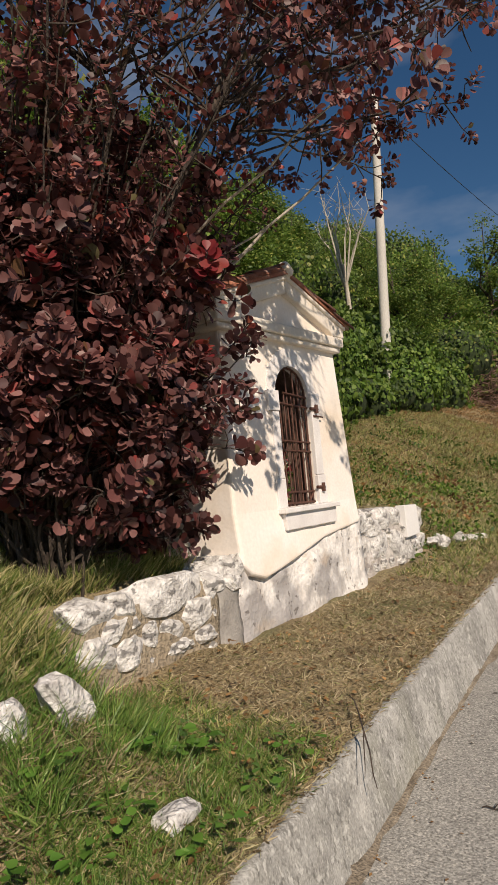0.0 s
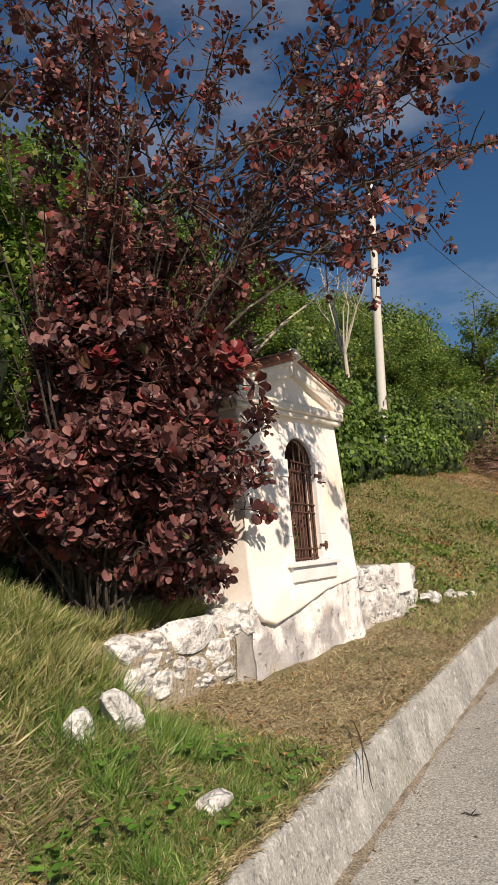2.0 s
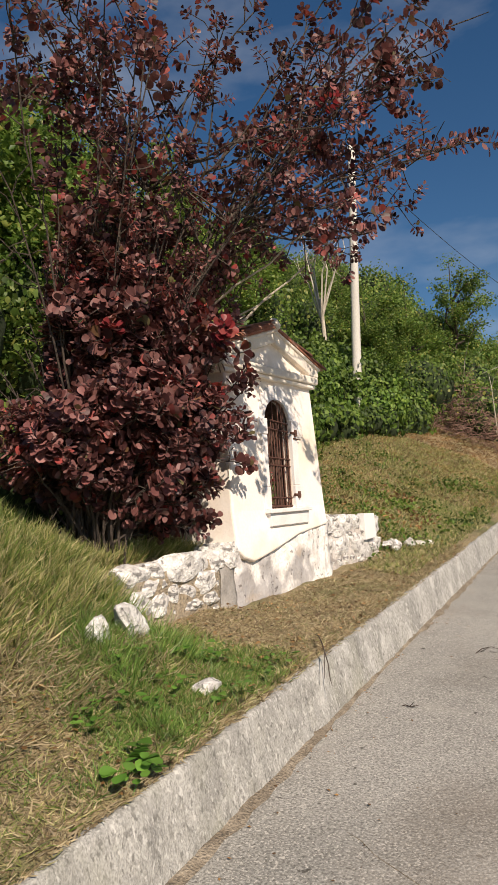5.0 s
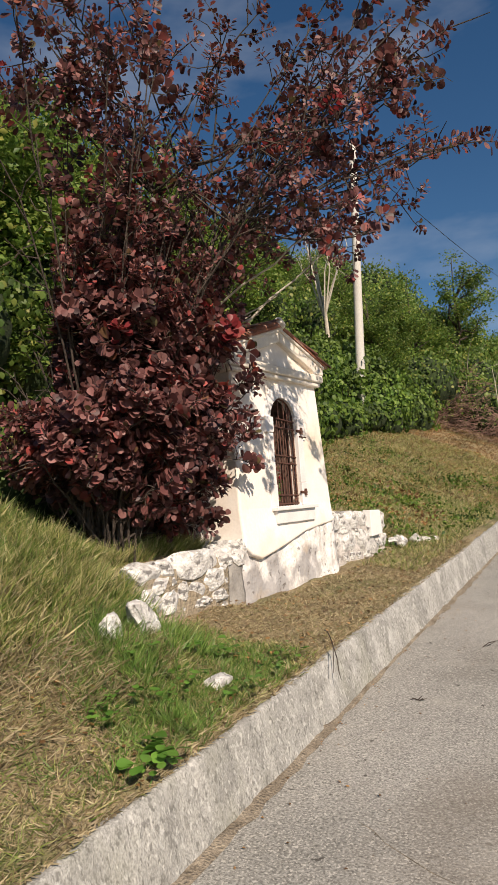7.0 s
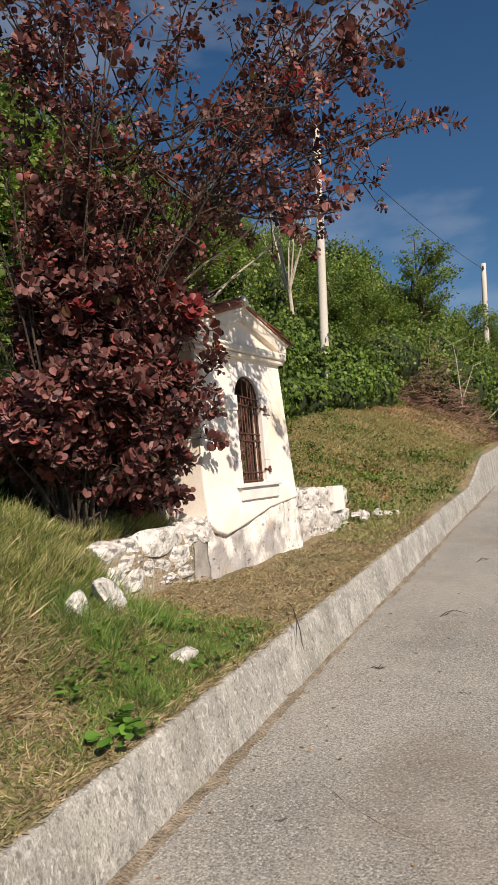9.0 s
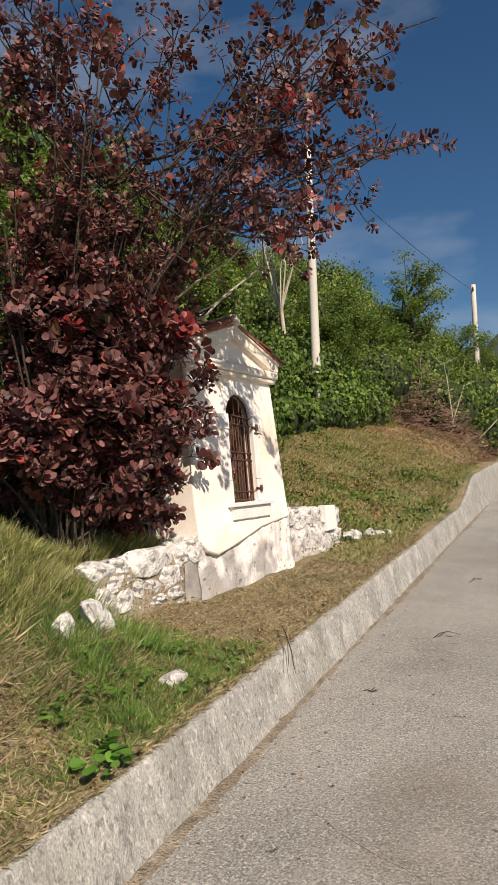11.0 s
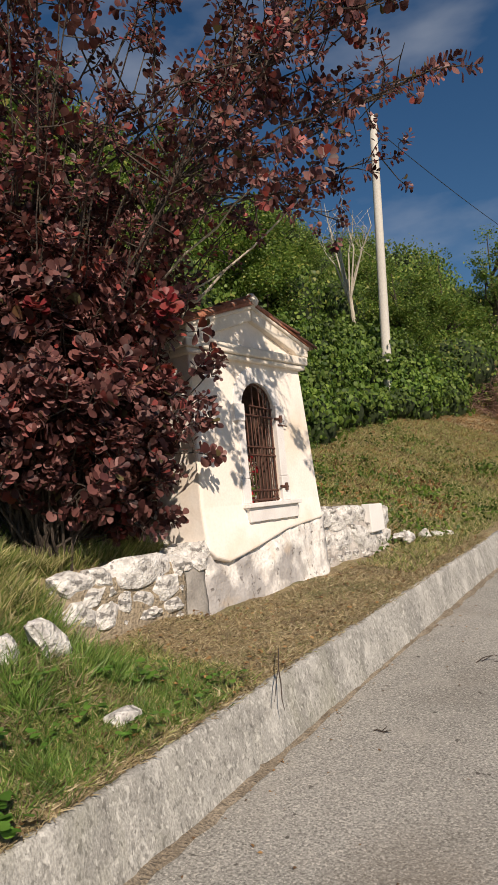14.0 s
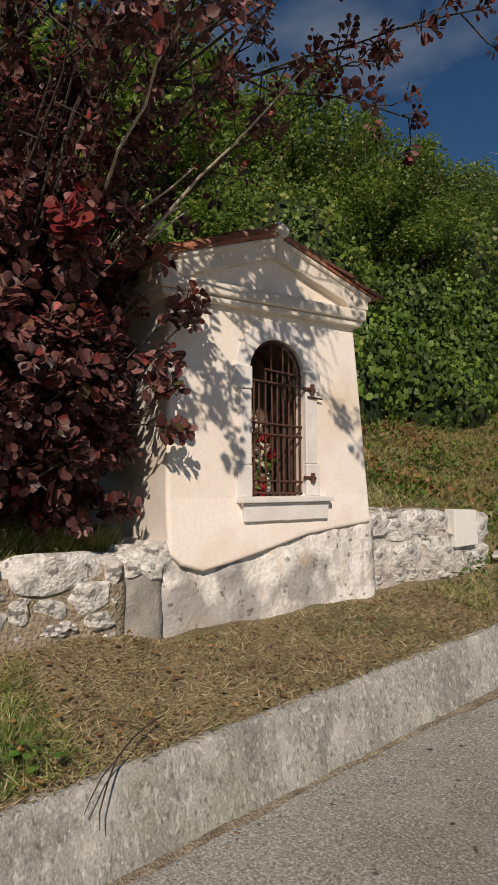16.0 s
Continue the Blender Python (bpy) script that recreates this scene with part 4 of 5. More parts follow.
for e, out, k in tips:
    if e.x < -2.55 and e.x > -3.9 and 3.22 < e.y < 4.95 and e.z < 3.25 - 0.45 * abs(e.y - 4.05):
        continue
    if e.x > -2.5:
        f = (e.x + 2.6) / SUN.x
        if (4.33 < e.y - f * SUN.y < 4.8 and 2.03 < e.z - f * SUN.z < 2.5) or (3.1 < e.y - f * SUN.y < 5.0 and e.z - f * SUN.z < 1.5):
            continue
    k = int(k * (0.8 + 0.9 * rng.random()))
    if 2.3 < e.z < 3.75 and e.y + 0.9 < 0.80 * (0.34 - e.x):
        continue
    if e.z < 1.72 - 0.62 * (e.y - 1.75):
        continue
    red = rng.random() < 0.022 or (e - Vector((-1.98, 2.45, 2.74))).length < 0.12 or (e - Vector((-2.3, 2.72, 2.92))).length < 0.1
    size = (0.050 + 0.042 * rng.random() ** 1.4) * (1.0 if e.z < 3.1 and e.x < -1.7 else 0.74)
    side = out.orthogonal().normalized()
    for i in range(k):
        a = 2.4 * i + rng.random()
        lift = 0.15 + 0.6 * i / k
        radial = Vector(side)
        radial.rotate(Matrix.Rotation(a, 3, out))
        d = (radial * (1 - 0.5 * lift) + out * lift + Vector((0, 0, -0.1)) + Vector(rng.normal(size=3)) * 0.16).normalized()
        p = e - out * (0.10 * (1 - i / k)) + d * 0.022
        nrm = (out - d * 0.3 + Vector((0, 0, 0.25)) + Vector(rng.normal(size=3)) * 0.2).normalized()
        s = size * (1.1 - 0.45 * i / k)
        (RP if red else P).append(p), (RD if red else D).append(d), (RN if red else N).append(nrm), (RL if red else L).append(s)
arr = lambda a: np.array([tuple(v) for v in a])
L, RL = np.array(L), np.array(RL)
part("crown", scatter("crown", arr(P), arr(D), arr(N), L, L * 0.86, LEAF), PURPLE, bush, "dark plum rounded leaves")
part("red_leaves", scatter("red_leaves", arr(RP), arr(RD), arr(RN), RL, RL * 0.86, LEAF), REDLEAF, bush, "scarlet autumn leaves")


# ---- trees and thickets behind ----
def tree_parts(seed, height, crown_r, leaves, leaf, sparse=False, lean=0.0):
    """Meshes of one tree of a given height: wood and crown."""
    bm = bmesh.new()
    top = Vector((lean * height, 0, height))
    trunk = wobble((0, 0, -0.6), top * 0.8, 7, 0.03)
    tube(bm, trunk, [0.022 * height * (1 - 0.11 * i) for i in range(8)], 7)
    clumps = []
    for k in range(26 if not sparse else 22):
        f = 0.3 + 0.65 * rng.random() if not sparse else 0.5 + 0.45 * rng.random()
        i = min(int(f * 7), 6)
        q = trunk[i].lerp(trunk[i + 1], f * 7 - i)
        a = rng.random() * 2 * math.pi
        r = crown_r * (0.45 + 0.6 * rng.random()) * (1.15 - 0.5 * abs(f - 0.55))
        e = q + Vector((math.cos(a) * r, math.sin(a) * r, 0.25 * r + 0.2 * height * rng.random()))
        tube(bm, wobble(q, e, 4, 0.06), [0.008 * height, 0.006 * height, 0.0045 * height, 0.003 * height, 0.002 * height], 5)
        for g in (0.6, 0.85, 1.0):
            clumps.append((q.lerp(e, g), crown_r * ((0.26 if not sparse else 0.2) + 0.16 * rng.random())))
    tube(bm, [trunk[-1], top], [0.005 * height, 0.002 * height], 5)
    clumps.append((top, crown_r * 0.35))
    wood = bpy.data.meshes.new("trunk")
    bm.to_mesh(wood)
    bm.free()
    wood.materials.append(BARK)
    per = leaves // len(clumps)
    P = np.concatenate([np.array(c) + rand_dirs(per) * (r * rng.random((per, 1)) ** 0.45) * (1, 1, 0.7) for c, r in clumps])
    D = rand_dirs(len(P)) * (1, 1, 0.6) + (0, 0, -0.15)
    N = rand_dirs(len(P)) * 0.8 + (0, 0, 0.8)
    S = leaf * (0.7 + 0.6 * rng.random(len(P)))
    crown = scatter("crown", P, D, N, S, S * 0.6, SIMPLE)
    crown.materials.append(GREENLEAF)
    return wood, crown


KINDS = [tree_parts(1, 6.0, 1.7, 13000, 0.12), tree_parts(2, 6.5, 1.6, 13000, 0.11, False, 0.06), tree_parts(3, 5.5, 1.8, 12000, 0.13)]
THIN = tree_parts(4, 7.0, 1.6, 8500, 0.11, True, 0.03)


def tree(kind, at, scale, turn, label, group="hillside trees"):
    ob = empty("tree", label, "tree", at, group)
    ob.rotation_euler, ob.scale = (0, 0, turn), (scale, scale, scale)
    for nm, me in zip(("trunk", "crown"), kind):
        o = new(nm, me)
        o.parent = ob


def polar(az, dist):
    return 0.7 - dist * math.sin(radians(az)), -1.0 + dist * math.cos(radians(az))


for az, dist, el, kind in ((20.5, 23, 17.5, 0), (23.5, 20, 17.3, 1), (26, 25, 18.8, 2), (29, 25, 19.3, 0), (32, 22, 21.5, 1), (35, 17, 23.5, 2), (38.5, 15.5, 25, 0), (42, 17, 27.5, 1), (46, 15, 29, 2), (50, 14, 31, 0), (54, 15, 32, 1), (58.5, 13, 33, 2), (63, 14, 32, 0), (68, 12, 33, 1), (74, 13, 32, 2), (80, 12, 31, 0), (88, 13, 30, 1), (96, 14, 29, 2), (8, 42, 10, 0), (11, 36, 11, 1), (13.2, 32, 12.0, 2), (15.5, 30, 13.0, 0), (4, 46, 9, 2), (0, 52, 8, 0), (48, 20, 30, 1), (57, 9.5, 31, 1), (52.5, 10.5, 30, 0), (64, 9, 31, 2), (70, 9.5, 30, 0), (40, 21, 26.5, 2), (33, 27, 20, 0), (60, 18, 32, 1), (18, 27, 14.5, 1)):
    x, y = polar(az, dist)
    z = float(ground_z(x, y)) - 0.1
    h = max(3.0, 1.5 + dist * math.tan(radians(el)) - z)
    tree(KINDS[kind], (x, y, z), h / (6.0, 6.5, 5.5)[kind], az * 1.7 + dist, "leafy green deciduous tree on the hillside")
x, y = polar(17.0, 26)
z = float(ground_z(x, y))
tree(THIN, (x, y, z), (1.5 + 26 * math.tan(radians(18.6)) - z) / 7.0, 0.7, "thin airy tree standing above the thicket")


def thicket(name, label, blobs, leaf, per, mat, core):
    """A dense overgrown mass: many leaves over dark inner lumps, which stand in for the shade in the gaps."""
    ob = empty(name, label, "thicket")
    tagged(ob, kind="stuff")
    P, N = [], []
    bm = bmesh.new()
    for c, r in blobs:
        u = rand_dirs(int(per * r[1] * r[2]))
        u[:, 2] = np.abs(u[:, 2]) * np.where(rng.random(len(u)) < 0.8, 1, -1)
        bump = 1 + 0.26 * np.sin(u[:, 0] * 9 + c[1] * 3) * np.sin(u[:, 1] * 8 + c[0]) * np.sin(u[:, 2] * 9 + c[1]) + 0.10 * rng.normal(size=len(u))
        P.append(np.array(c) + u * r * bump[:, None])
        N.append(u / r)
        # solid dark lump, blocks the view through and paints shade between the leaves
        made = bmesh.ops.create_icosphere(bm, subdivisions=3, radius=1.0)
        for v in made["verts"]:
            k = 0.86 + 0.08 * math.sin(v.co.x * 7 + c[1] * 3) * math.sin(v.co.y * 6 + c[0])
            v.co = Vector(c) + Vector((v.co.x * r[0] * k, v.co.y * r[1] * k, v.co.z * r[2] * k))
    P, N = np.concatenate(P), np.concatenate(N)
    N = N / np.linalg.norm(N, axis=1, keepdims=True)
    D = np.cross(N, rand_dirs(len(N))) * 0.9 + np.array((0, 0, -0.5)) + 0.35 * rand_dirs(len(N))
    S = leaf * (0.45 + 1.0 * rng.random(len(P)))
    part("leaves", scatter("leaves", P, D, N + 0.95 * rand_dirs(len(N)), S, S * 0.85, OVAL), mat, ob)
    part("shade_core", bm, core, ob, smooth=True)


# near-black green: shade deep among the leaves, put into the colour
CORE = material("shade_core", [(0.012, 0.022, 0.006), (0.03, 0.05, 0.012)], 6, 1.0, 0.5, 30, fine_mix=0.4)[0]
blobs = []
for i in range(46):
    y = 7.6 + 11.5 * rng.random()
    x = -6.9 - 1.5 * rng.random()
    r = (0.8 + 0.4 * rng.random(), 0.8 + 0.5 * rng.random(), 0.7 + 0.5 * rng.random())
    if 11.5 < y < 15.4 and x > -7.6:
        x -= 0.9
    blobs.append(((x, y, float(ground_z(x, y)) + 0.05 + 0.7 * rng.random()), r))
for i in range(15):
    y = 7.4 + 0.8 * i
    x = -6.75 + 0.15 * math.sin(i * 2.1)
    blobs.append(((x, y, float(ground_z(x, y)) + 0.2), (0.6 + 0.2 * rng.random(), 0.8, (0.7 + 0.35 * rng.random()) * (0.6 if 11.5 < y < 15.3 else 1.0))))
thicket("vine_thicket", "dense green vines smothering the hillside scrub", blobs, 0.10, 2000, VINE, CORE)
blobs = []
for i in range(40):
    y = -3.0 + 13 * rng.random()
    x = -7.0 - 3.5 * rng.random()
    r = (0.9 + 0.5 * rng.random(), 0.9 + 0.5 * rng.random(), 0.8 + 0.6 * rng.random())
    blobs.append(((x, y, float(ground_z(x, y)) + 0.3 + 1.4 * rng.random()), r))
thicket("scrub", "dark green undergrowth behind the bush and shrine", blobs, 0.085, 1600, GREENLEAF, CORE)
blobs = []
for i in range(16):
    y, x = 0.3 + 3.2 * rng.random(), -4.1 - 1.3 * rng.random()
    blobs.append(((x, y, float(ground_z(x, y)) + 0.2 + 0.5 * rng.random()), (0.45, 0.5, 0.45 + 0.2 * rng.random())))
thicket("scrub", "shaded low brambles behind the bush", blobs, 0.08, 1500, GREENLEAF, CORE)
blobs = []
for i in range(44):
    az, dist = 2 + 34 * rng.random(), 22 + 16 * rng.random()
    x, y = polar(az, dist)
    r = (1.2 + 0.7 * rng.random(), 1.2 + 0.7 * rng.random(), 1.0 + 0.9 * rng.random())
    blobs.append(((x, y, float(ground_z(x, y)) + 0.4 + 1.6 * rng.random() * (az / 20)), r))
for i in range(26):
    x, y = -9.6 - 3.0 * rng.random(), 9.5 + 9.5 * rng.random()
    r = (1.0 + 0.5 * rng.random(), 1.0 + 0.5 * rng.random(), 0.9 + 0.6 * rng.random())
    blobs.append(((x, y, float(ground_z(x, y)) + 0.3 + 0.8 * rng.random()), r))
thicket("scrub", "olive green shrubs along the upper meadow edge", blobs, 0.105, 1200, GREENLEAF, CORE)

# heap of cut branches at the meadow's end
brush = empty("brush_pile", "heap of dry brown cut branches and twigs", "brush pile")
tagged(brush, kind="stuff")
heap = lambda y: -4.9 - 0.24 * (y - 18)
bm = bmesh.new()
for i in range(4600):
    y = 18.5 + 10 * rng.random()
    off = 1.25 * rng.normal()
    x = heap(y) + off
    z = float(ground_z(x, y))
    a, t = rng.random() * 6.28, 0.2 + 0.7 * rng.random()
    l = 0.15 + 0.5 * rng.random()
    h = z + 0.03 + 2.3 * rng.random() * math.exp(-(off / 1.5) ** 2) * (0.75 + 0.25 * math.sin(y * 1.9))
    d = Vector((math.cos(a), math.sin(a), t * rng.normal() * 0.6)) * l
    p = Vector((x, y, h))
    tube(bm, [p - d / 2, p + Vector(rng.normal(size=3)) * 0.06, p + d / 2], [0.010, 0.008, 0.004], 3)
part("twigs", bm, material("dead_twigs", [(0.13, 0.07, 0.058), (0.30, 0.19, 0.145)], 3, 0.95, 0)[0], brush)
bm = bmesh.new()
for i in range(26):
    y = 20 + 6 * rng.random()
    x = heap(y) + rng.normal() * 0.8
    z = float(ground_z(x, y))
    p, e = Vector((x, y, z + 0.4)), Vector((x + rng.normal() * 1.1, y + rng.normal() * 0.8, z + 1.7 + 1.1 * rng.random()))
    m = p.lerp(e, 0.6) + Vector((0, 0, 0.4))
    tube(bm, [p, m, e], [0.02, 0.014, 0.006], 5)
part("pale_branches", bm, DEADWOOD, brush)

# ---- poles and cable ----
def pole(label, foot, top, r0, r1):
    ob = empty("utility_pole", label, "utility pole", foot, "utility poles")
    f, t = Vector((0, 0, -0.3)), Vector(top) - Vector(foot)
    bm = bmesh.new()
    tube(bm, [f.lerp(t, i / 6) for i in range(7)], [r0 + (r1 - r0) * i / 6 for i in range(7)], 12)
    part("shaft", bm, POLE, ob, smooth=True)
    bm = bmesh.new()
    box(bm, t.x - 0.03, t.x + 0.03, t.y - 0.22, t.y + 0.22, t.z - 0.32, t.z - 0.25)
    for s in (-0.17, 0.17):
        lathe(bm, [(0.035, 0), (0.045, 0.05), (0.02, 0.1)], (t.x, t.y + s, t.z - 0.25), 8)
    part("bracket", bm, IRON, ob, "small iron bracket")


P1, P2 = Vector((-6.46, 15.0, 11.0)), Vector((-5.9, 32.0, 10.75))
pole("tall pale concrete utility pole leaning among the vines", (-6.95, 15.0, 2.4), P1, 0.14, 0.095)
pole("distant pale concrete utility pole on the slope", (-6.35, 32.0, 3.0), P2, 0.155, 0.115)
for off in (0.1,):
    bm = bmesh.new()
    a, b = P1 - Vector((0, 0, 0.2 + off)), P2 - Vector((0, 0, 0.2 + off))
    tube(bm, [a.lerp(b, i / 14) - Vector((0, 0, 1.1 * (i / 14) * (1 - i / 14))) for i in range(15)], [0.010] * 15, 4)
    tagged(part("cable", bm, CABLE), "black overhead cable between the poles", "cable")
# bare grey tree by the pole
bare = empty("bare_tree", "leafless pale grey tree beside the utility pole", "tree", (-8.4, 16.4, float(ground_z(-8.4, 16.4))))
bm = bmesh.new()
base = float(ground_z(-8.4, 16.4))
fork = Vector((-0.05, 0.0, 7.5 - base))
tube(bm, wobble((0, 0, -0.3), fork, 5, 0.012), [0.075, 0.072, 0.07, 0.066, 0.06, 0.052], 7)
for e in ((-0.9, 0.1, 1.5), (0.75, 0.1, 1.0), (0.45, -0.1, 1.9), (0.0, 0.1, 2.4), (0.2, -0.2, 2.0), (-0.45, -0.1, 2.1), (-0.65, 0.2, 2.6), (0.85, 0.0, 1.8)):
    e = fork + Vector(e)
    m = fork.lerp(e, 0.5) + Vector((0.12 * rng.normal(), 0.1 * rng.normal(), -0.18))
    q = m.lerp(e, 0.55) + Vector(rng.normal(size=3)) * 0.07
    tube(bm, [fork - Vector((0, 0, 0.8 * rng.random())), m, q, e], [0.032, 0.022, 0.014, 0.005], 5)
    for k in range(5):
        b = m.lerp(e, 0.15 * k)
        tube(bm, [b, b + Vector(rng.normal(size=3)) * 0.15 + Vector((0, 0, 0.2)), b + Vector(rng.normal(size=3)) * 0.3 + Vector((0, 0, 0.45))], [0.010, 0.007, 0.003], 4)
part("trunk", bm, DEADWOOD, bare)

# ---- far mountain ----
rows = []
for k in range(60):
    az = radians(-70 + 140 * k / 59)
    crest = 0.17 * 900 * (0.8 + 0.5 * math.sin(az * 2.0 + 0.9)) * (0.9 + 0.2 * fbm(az * 6, 1.0)) + 8 * fbm(az * 30, 2.0)
    for dist, f in ((520, -0.05), (640, 0.3), (760, 0.72), (880, 1.0), (1000, 0.8)):
        rows.append((-dist * math.sin(az), dist * math.cos(az), max(-8, crest * f)))
q = np.array([i * 5 + j for i in range(59) for j in range(4)])
mountain = part("mountain", fast_mesh("mountain", rows, np.stack([q, q + 1, q + 6, q + 5], -1), True), HILL)
tagged(mountain, "wooded mountain ridge in the distance", "mountain", kind="structure")


# ---- grass, leaves and weeds ----
def sward(name, label, xy, length, width, mat, lean, dense_noise=0.0):
    """Many blades standing on the ground at the places xy."""
    x, y = xy
    if dense_noise:
        keep = np.sin(x * 5 + 2 * np.sin(y * 2.7)) * np.sin(y * 4.4 + 2 * np.sin(x * 3.1)) + rng.normal(size=len(x)) * 0.5 > dense_noise
        x, y = x[keep], y[keep]
    n = len(x)
    P = np.stack([x, y, ground_z(x, y) - 0.004], -1)
    D = rand_dirs(n) * (1, 1, 0.2) * lean + np.array((0, 0, 1.0))
    L = length * (0.4 + 0.9 * rng.random(n))
    ob = part(name, scatter(name, P, D, rand_dirs(n), L, np.full(n, width) * (0.6 + 0.8 * rng.random(n)), BLADE), mat)
    return tagged(ob, label, "grass", kind="stuff")


def region(n, y0, y1, d0, d1, power=1.0):
    """Random places between two distances from the kerb, along a stretch."""
    y = y0 + (y1 - y0) * rng.random(n)
    d = d0 + (d1 - d0) * rng.random(n) ** power
    return kerb_x(y) - d, y


def off_walls(xy):
    x, y = xy
    keep = ~((x < -2.5) & (x > -2.95) & (y > 1.8) & (y < 6.3)) & ~((x < -2.5) & (x > -3.95) & (y > 2.95) & (y < 5.0))
    return x[keep], y[keep]


def join(*parts_):
    return np.concatenate([p[0] for p in parts_]), np.concatenate([p[1] for p in parts_])


def clumps(n, per, y0, y1, d0, d1, r):
    x, y = region(n, y0, y1, d0, d1)
    return np.repeat(x, per) + rng.normal(size=n * per) * r, np.repeat(y, per) + rng.normal(size=n * per) * r


sward("green_grass", "short green grass on the verge", off_walls(join(region(3500, 0.85, 2.3, 0.14, 1.1), clumps(130, 60, 0.8, 2.15, 0.18, 1.1, 0.05), clumps(50, 40, -2.0, 0.8, 0.2, 1.2, 0.05))), 0.075, 0.005, LUSH, 1.3)
sward("dry_grass", "dry mown grass clippings on the verge", off_walls(join(region(46000, 1.2, 7.2, 0.09, 1.4), region(6000, -1, 7.2, 0.08, 0.2), region(52000, -3, 1.5, 0.10, 1.8))), 0.05, 0.006, STRAW, 3.0)
sward("mown_grass", "mown yellow green grass on the verge", off_walls(join(region(26000, -3, 1.6, 0.14, 1.8), region(9000, 1.2, 2.4, 0.14, 1.1))), 0.065, 0.005, GRASS, 2.2)
sward("tall_grass", "tall tangled yellow green grass on the bank", off_walls(join(region(10000, 0.1, 1.8, 1.25, 2.4), region(8000, -2.0, 0.4, 1.4, 2.6), clumps(150, 60, 0.4, 1.9, 1.1, 2.0, 0.06), (-2.45 - 0.75 * rng.random(5200), 1.15 + 0.85 * rng.random(5200)))), 0.18, 0.0085, GRASS, 1.5)
sward("lush_tufts", "deep green grass tufts round the boulders", off_walls(join(clumps(46, 60, 1.2, 1.95, 0.55, 1.1, 0.05), clumps(90, 60, 0.2, 1.75, 1.45, 2.3, 0.09))), 0.17, 0.0055, LUSH, 1.0)
sward("straw", "bleached dry straw on the bank", off_walls(join(region(22000, -2.2, 1.6, 0.6, 1.9), clumps(150, 50, -0.5, 1.5, 0.85, 1.8, 0.08))), 0.135, 0.006, STRAW, 2.8)
sward("terrace_grass", "shaggy green grass above the stone wall", (lambda p: (p[0][(p[1] < 3.05) | (p[0] < -4.0)], p[1][(p[1] < 3.05) | (p[0] < -4.0)]))(join((-2.86 - 0.4 * rng.random(9000) ** 1.3, 1.75 + 1.32 * rng.random(9000)), (-2.9 - 2.0 * rng.random(6000), 1.0 + 2.0 * rng.random(6000)))), 0.17, 0.006, GRASS, 1.1)
sward("meadow_straw", "dry brown mown grass on the slope", off_walls(join(region(62000, 5.2, 12, 0.25, 4.8), region(15000, 10, 24, 0.3, 5.5))), 0.065, 0.008, STRAW, 3.0, -0.35)
sward("meadow_grass", "green grass patches on the slope", off_walls(join(region(70000, 5.2, 16, 0.25, 5.2), clumps(300, 60, 6.2, 13, 0.4, 4.6, 0.16))), 0.08, 0.009, GRASS, 1.3, 0.0)
sward("mulch", "reddish brown dead clippings on the upper slope", off_walls(join(region(46000, 11, 23, 0.4, 6.0), region(12000, 6.6, 11, 1.6, 4.6))), 0.09, 0.013, FALLEN, 3.0, 0.0)
x, y = region(2600, 6.3, 10, 0.8, 4.6)
bracken = np.sin(x * 2.1 + 1.0) * np.sin(y * 1.7) + 0.4 * rng.normal(size=2600) > 0.35
x, y = x[bracken], y[bracken]
P = np.stack([x, y, ground_z(x, y) + 0.02 + 0.10 * rng.random(len(x))], -1)
S = 0.05 + 0.05 * rng.random(len(x))
tagged(part("dead_bracken", scatter("dead_bracken", P, rand_dirs(len(x)), rand_dirs(len(x)) + (0, 0, 0.6), S, S * 0.5, SIMPLE), FALLEN), "rust brown withered weeds on the slope", "weeds", kind="stuff")
x, y = clumps(110, 45, 6.0, 13, 0.3, 4.4, 0.13)
P = np.stack([x, y, ground_z(x, y) + 0.16 * rng.random(len(x)) ** 1.5], -1)
S = 0.04 + 0.04 * rng.random(len(x))
tagged(part("low_weeds", scatter("low_weeds", P, rand_dirs(len(x)), rand_dirs(len(x)) + (0, 0, 0.8), S, S * 0.6, SIMPLE), VINE), "low green leafy weeds on the slope", "weeds", kind="stuff")
x, y = off_walls(region(2400, 0.5, 7.5, 0.08, 1.5))
P = np.stack([x, y, ground_z(x, y) + 0.012 + 0.03 * rng.random(len(x))], -1)
n = len(P)
S = 0.012 + 0.03 * rng.random(n) ** 2
tagged(part("fallen_leaves", scatter("fallen_leaves", P, rand_dirs(n) * (1, 1, 0.2), rand_dirs(n) * 0.4 + (0, 0, 1), S, S * 0.7, LEAF), FALLEN), "brown fallen leaves on the verge", "leaves", kind="stuff")


def weed(label, at, count, size, spread):
    """A low broad-leaved plant."""
    P, D, N = [], [], []
    for i in range(count):
        a = rng.random() * 6.28
        r = spread * (0.15 + 0.85 * rng.random())
        P.append(Vector((math.cos(a) * r, math.sin(a) * r, 0.05 + 0.07 * rng.random())))
        D.append(Vector((math.cos(a), math.sin(a), -0.15 + 0.3 * rng.random())))
        N.append(Vector((0.3 * rng.normal(), 0.3 * rng.normal(), 1)))
    S = size * (0.7 + 0.6 * rng.random(count))
    ob = part("weed", scatter("weed", arr(P), arr(D), arr(N), S, S * 0.75, LEAF), WEED)
    ob.location = on_ground(*at)
    tagged(ob, label, "plant", "weeds", "stuff")


weed("broad-leaved green weed hanging over the kerb", (-1.285, 0.84), 16, 0.07, 0.075)
weed("broad-leaved green weed hanging over the kerb", (-1.27, 0.71), 15, 0.065, 0.075)
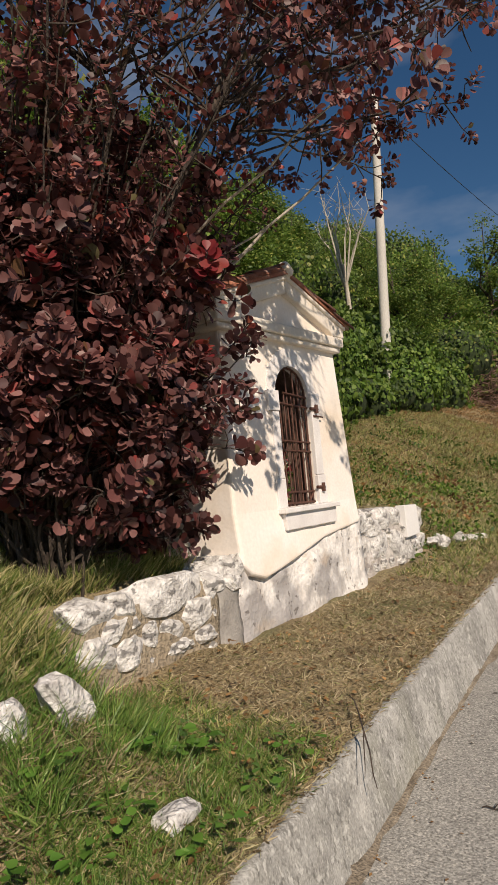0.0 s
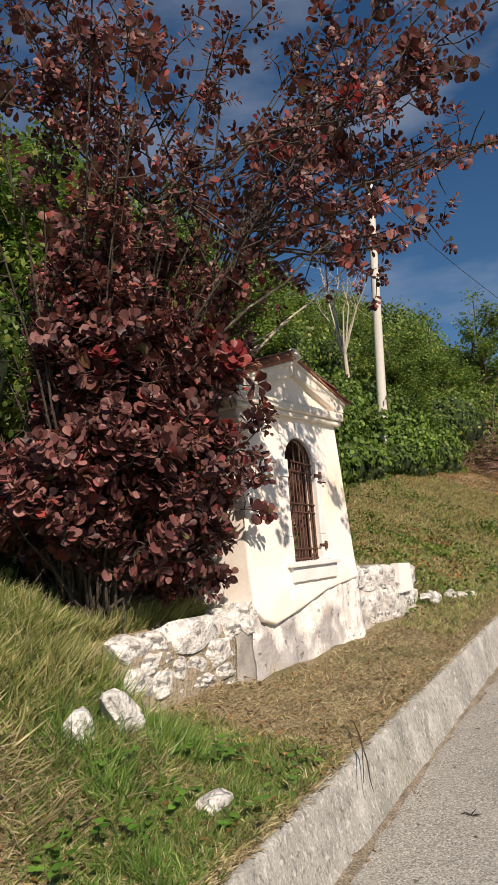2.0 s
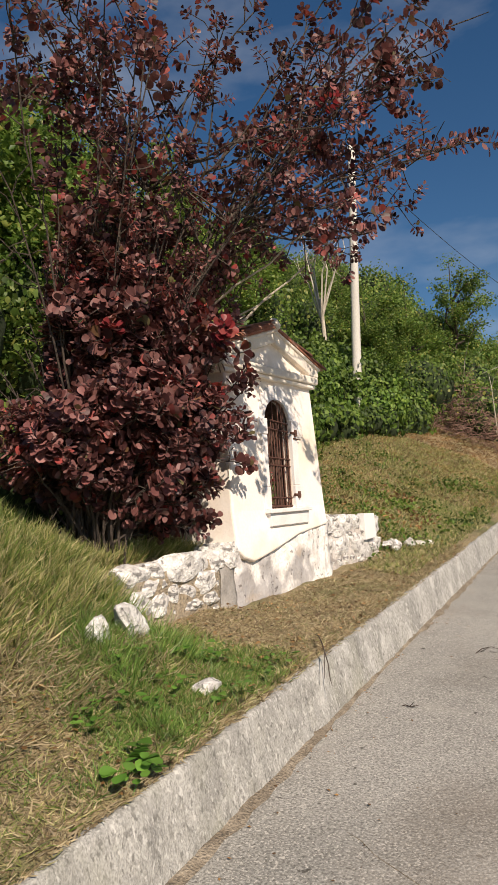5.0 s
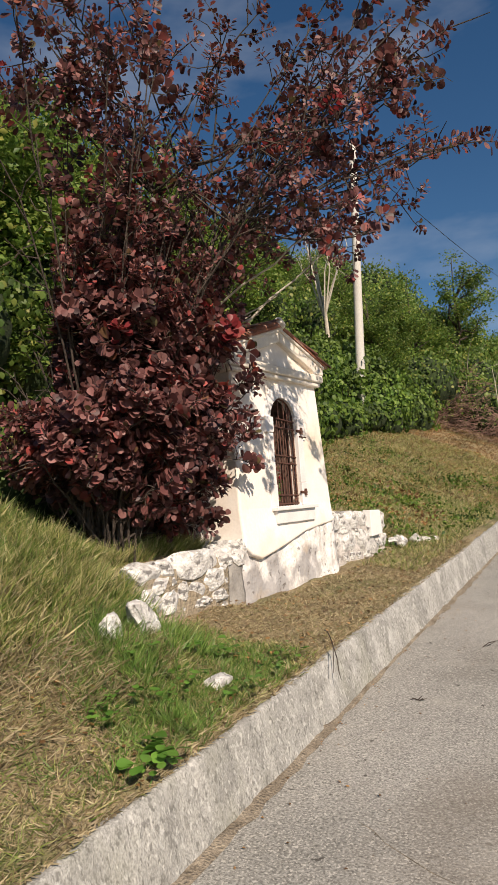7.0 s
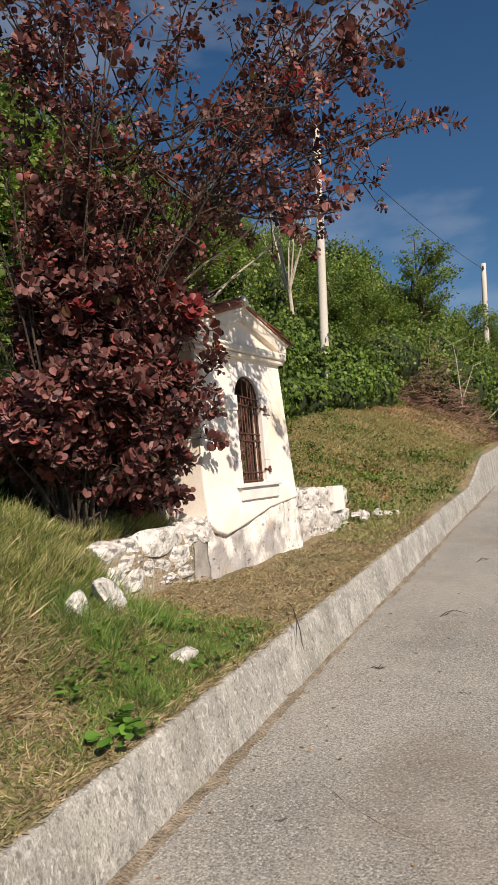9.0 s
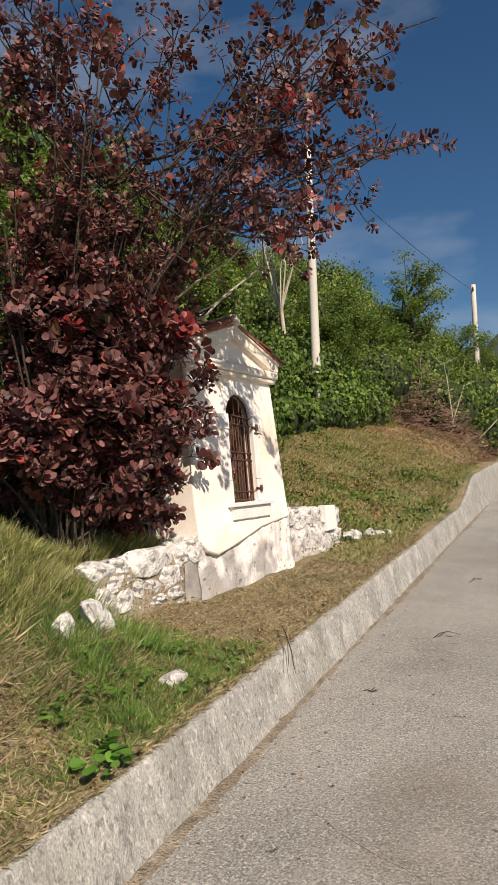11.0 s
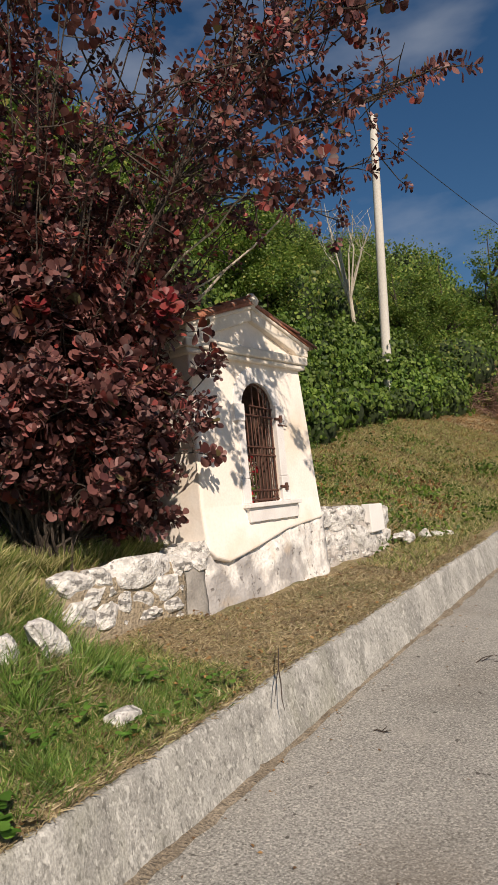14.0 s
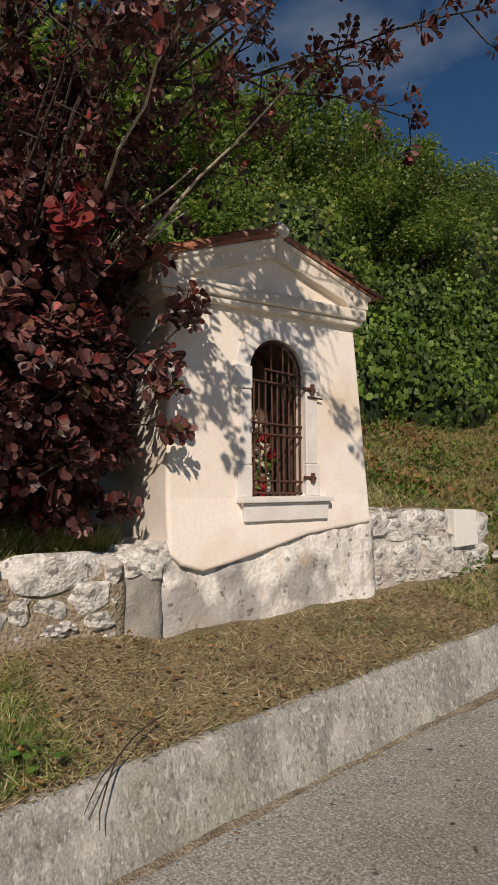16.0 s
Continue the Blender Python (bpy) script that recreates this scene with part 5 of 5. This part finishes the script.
weed("small leafy weed between the stones", (-1.95, 1.95), 22, 0.055, 0.12)
weed("small leafy weed between the stones", (-1.85, 1.75), 16, 0.05, 0.10)
for at in ((-1.6, 1.2), (-1.75, 1.0), (-1.5, 1.95), (-1.55, 2.2), (-1.95, 1.35), (-1.4, 1.5), (-1.7, 1.45), (-1.85, 2.05), (-1.62, 0.85)):
    weed("low leafy green weed in the grass", at, 16, 0.04, 0.1)
twig = empty("twig", "thin dark forked twig hanging over the kerb", "twig", (0, 0, 0))
bm = bmesh.new()
tube(bm, [(-1.60, 2.74, 0.60), (-1.52, 2.64, 0.615), (-1.44, 2.53, 0.605), (-1.375, 2.44, 0.575), (-1.325, 2.385, 0.52), (-1.30, 2.35, 0.45), (-1.285, 2.345, 0.40)], [0.0022, 0.003, 0.0036, 0.0038, 0.0034, 0.0026, 0.0016], 5)
tube(bm, [(-1.375, 2.44, 0.575), (-1.34, 2.37, 0.54), (-1.315, 2.32, 0.485), (-1.31, 2.30, 0.45)], [0.003, 0.0026, 0.002, 0.0013], 5)
part("stem", bm, BARK, twig)


def road_twig(x, y, turn, l):
    ob = empty("fallen_twig", "small dark broken twig lying on the asphalt", "twig", (x, y, float(road_z(x, y)) + 0.006), "twigs on the road")
    ob.rotation_euler = (0, 0, turn)
    bm = bmesh.new()
    tube(bm, wobble((-l / 2, 0, 0), (l / 2, 0, 0.01), 4, 0.06), [0.003, 0.004, 0.004, 0.003, 0.002], 4)
    tube(bm, [(0, 0, 0.004), (l * 0.2, l * 0.22, 0.02)], [0.003, 0.0015], 4)
    tube(bm, [(l * 0.2, 0, 0.004), (l * 0.3, -l * 0.2, 0.015)], [0.003, 0.0015], 4)
    part("stem", bm, BARK, ob)


road_twig(-0.92, 4.06, 0.4, 0.35)
road_twig(-1.1, 6.2, 1.2, 0.22)
road_twig(-1.0, 2.8, 0.2, 0.10)
crack = part("road_crack", (lambda b: (tube(b, [(x, y, float(road_z(x, y)) + 0.0005) for x, y in ((-0.74, 1.39), (-0.66, 1.36), (-0.58, 1.30), (-0.47, 1.255), (-0.36, 1.21), (-0.27, 1.19), (-0.1, 1.12))], [0.001, 0.002, 0.0015, 0.002, 0.002, 0.0015, 0.001], 4), b)[1])(bmesh.new()), GUTTER)
tagged(crack, "thin dark tar line across the asphalt", "road crack", kind="structure")
# grit, bits and leaves on the road
y = -1.5 + 11 * rng.random(420)
x = kerb_x(y) + 0.03 + np.where(rng.random(420) < 0.62, np.abs(rng.normal(size=420)) ** 2.5 * 0.22, 3.2 * rng.random(420))
P = np.stack([x, y, road_z(x, y) + 0.006], -1)
S = 0.010 + 0.018 * rng.random(420)
tagged(part("road_litter", scatter("road_litter", P, rand_dirs(420) * (1, 1, 0.1), rand_dirs(420) * 0.3 + (0, 0, 1), S, S * 0.6, SIMPLE), FALLEN), "bits of leaf litter on the asphalt", "litter", kind="stuff")
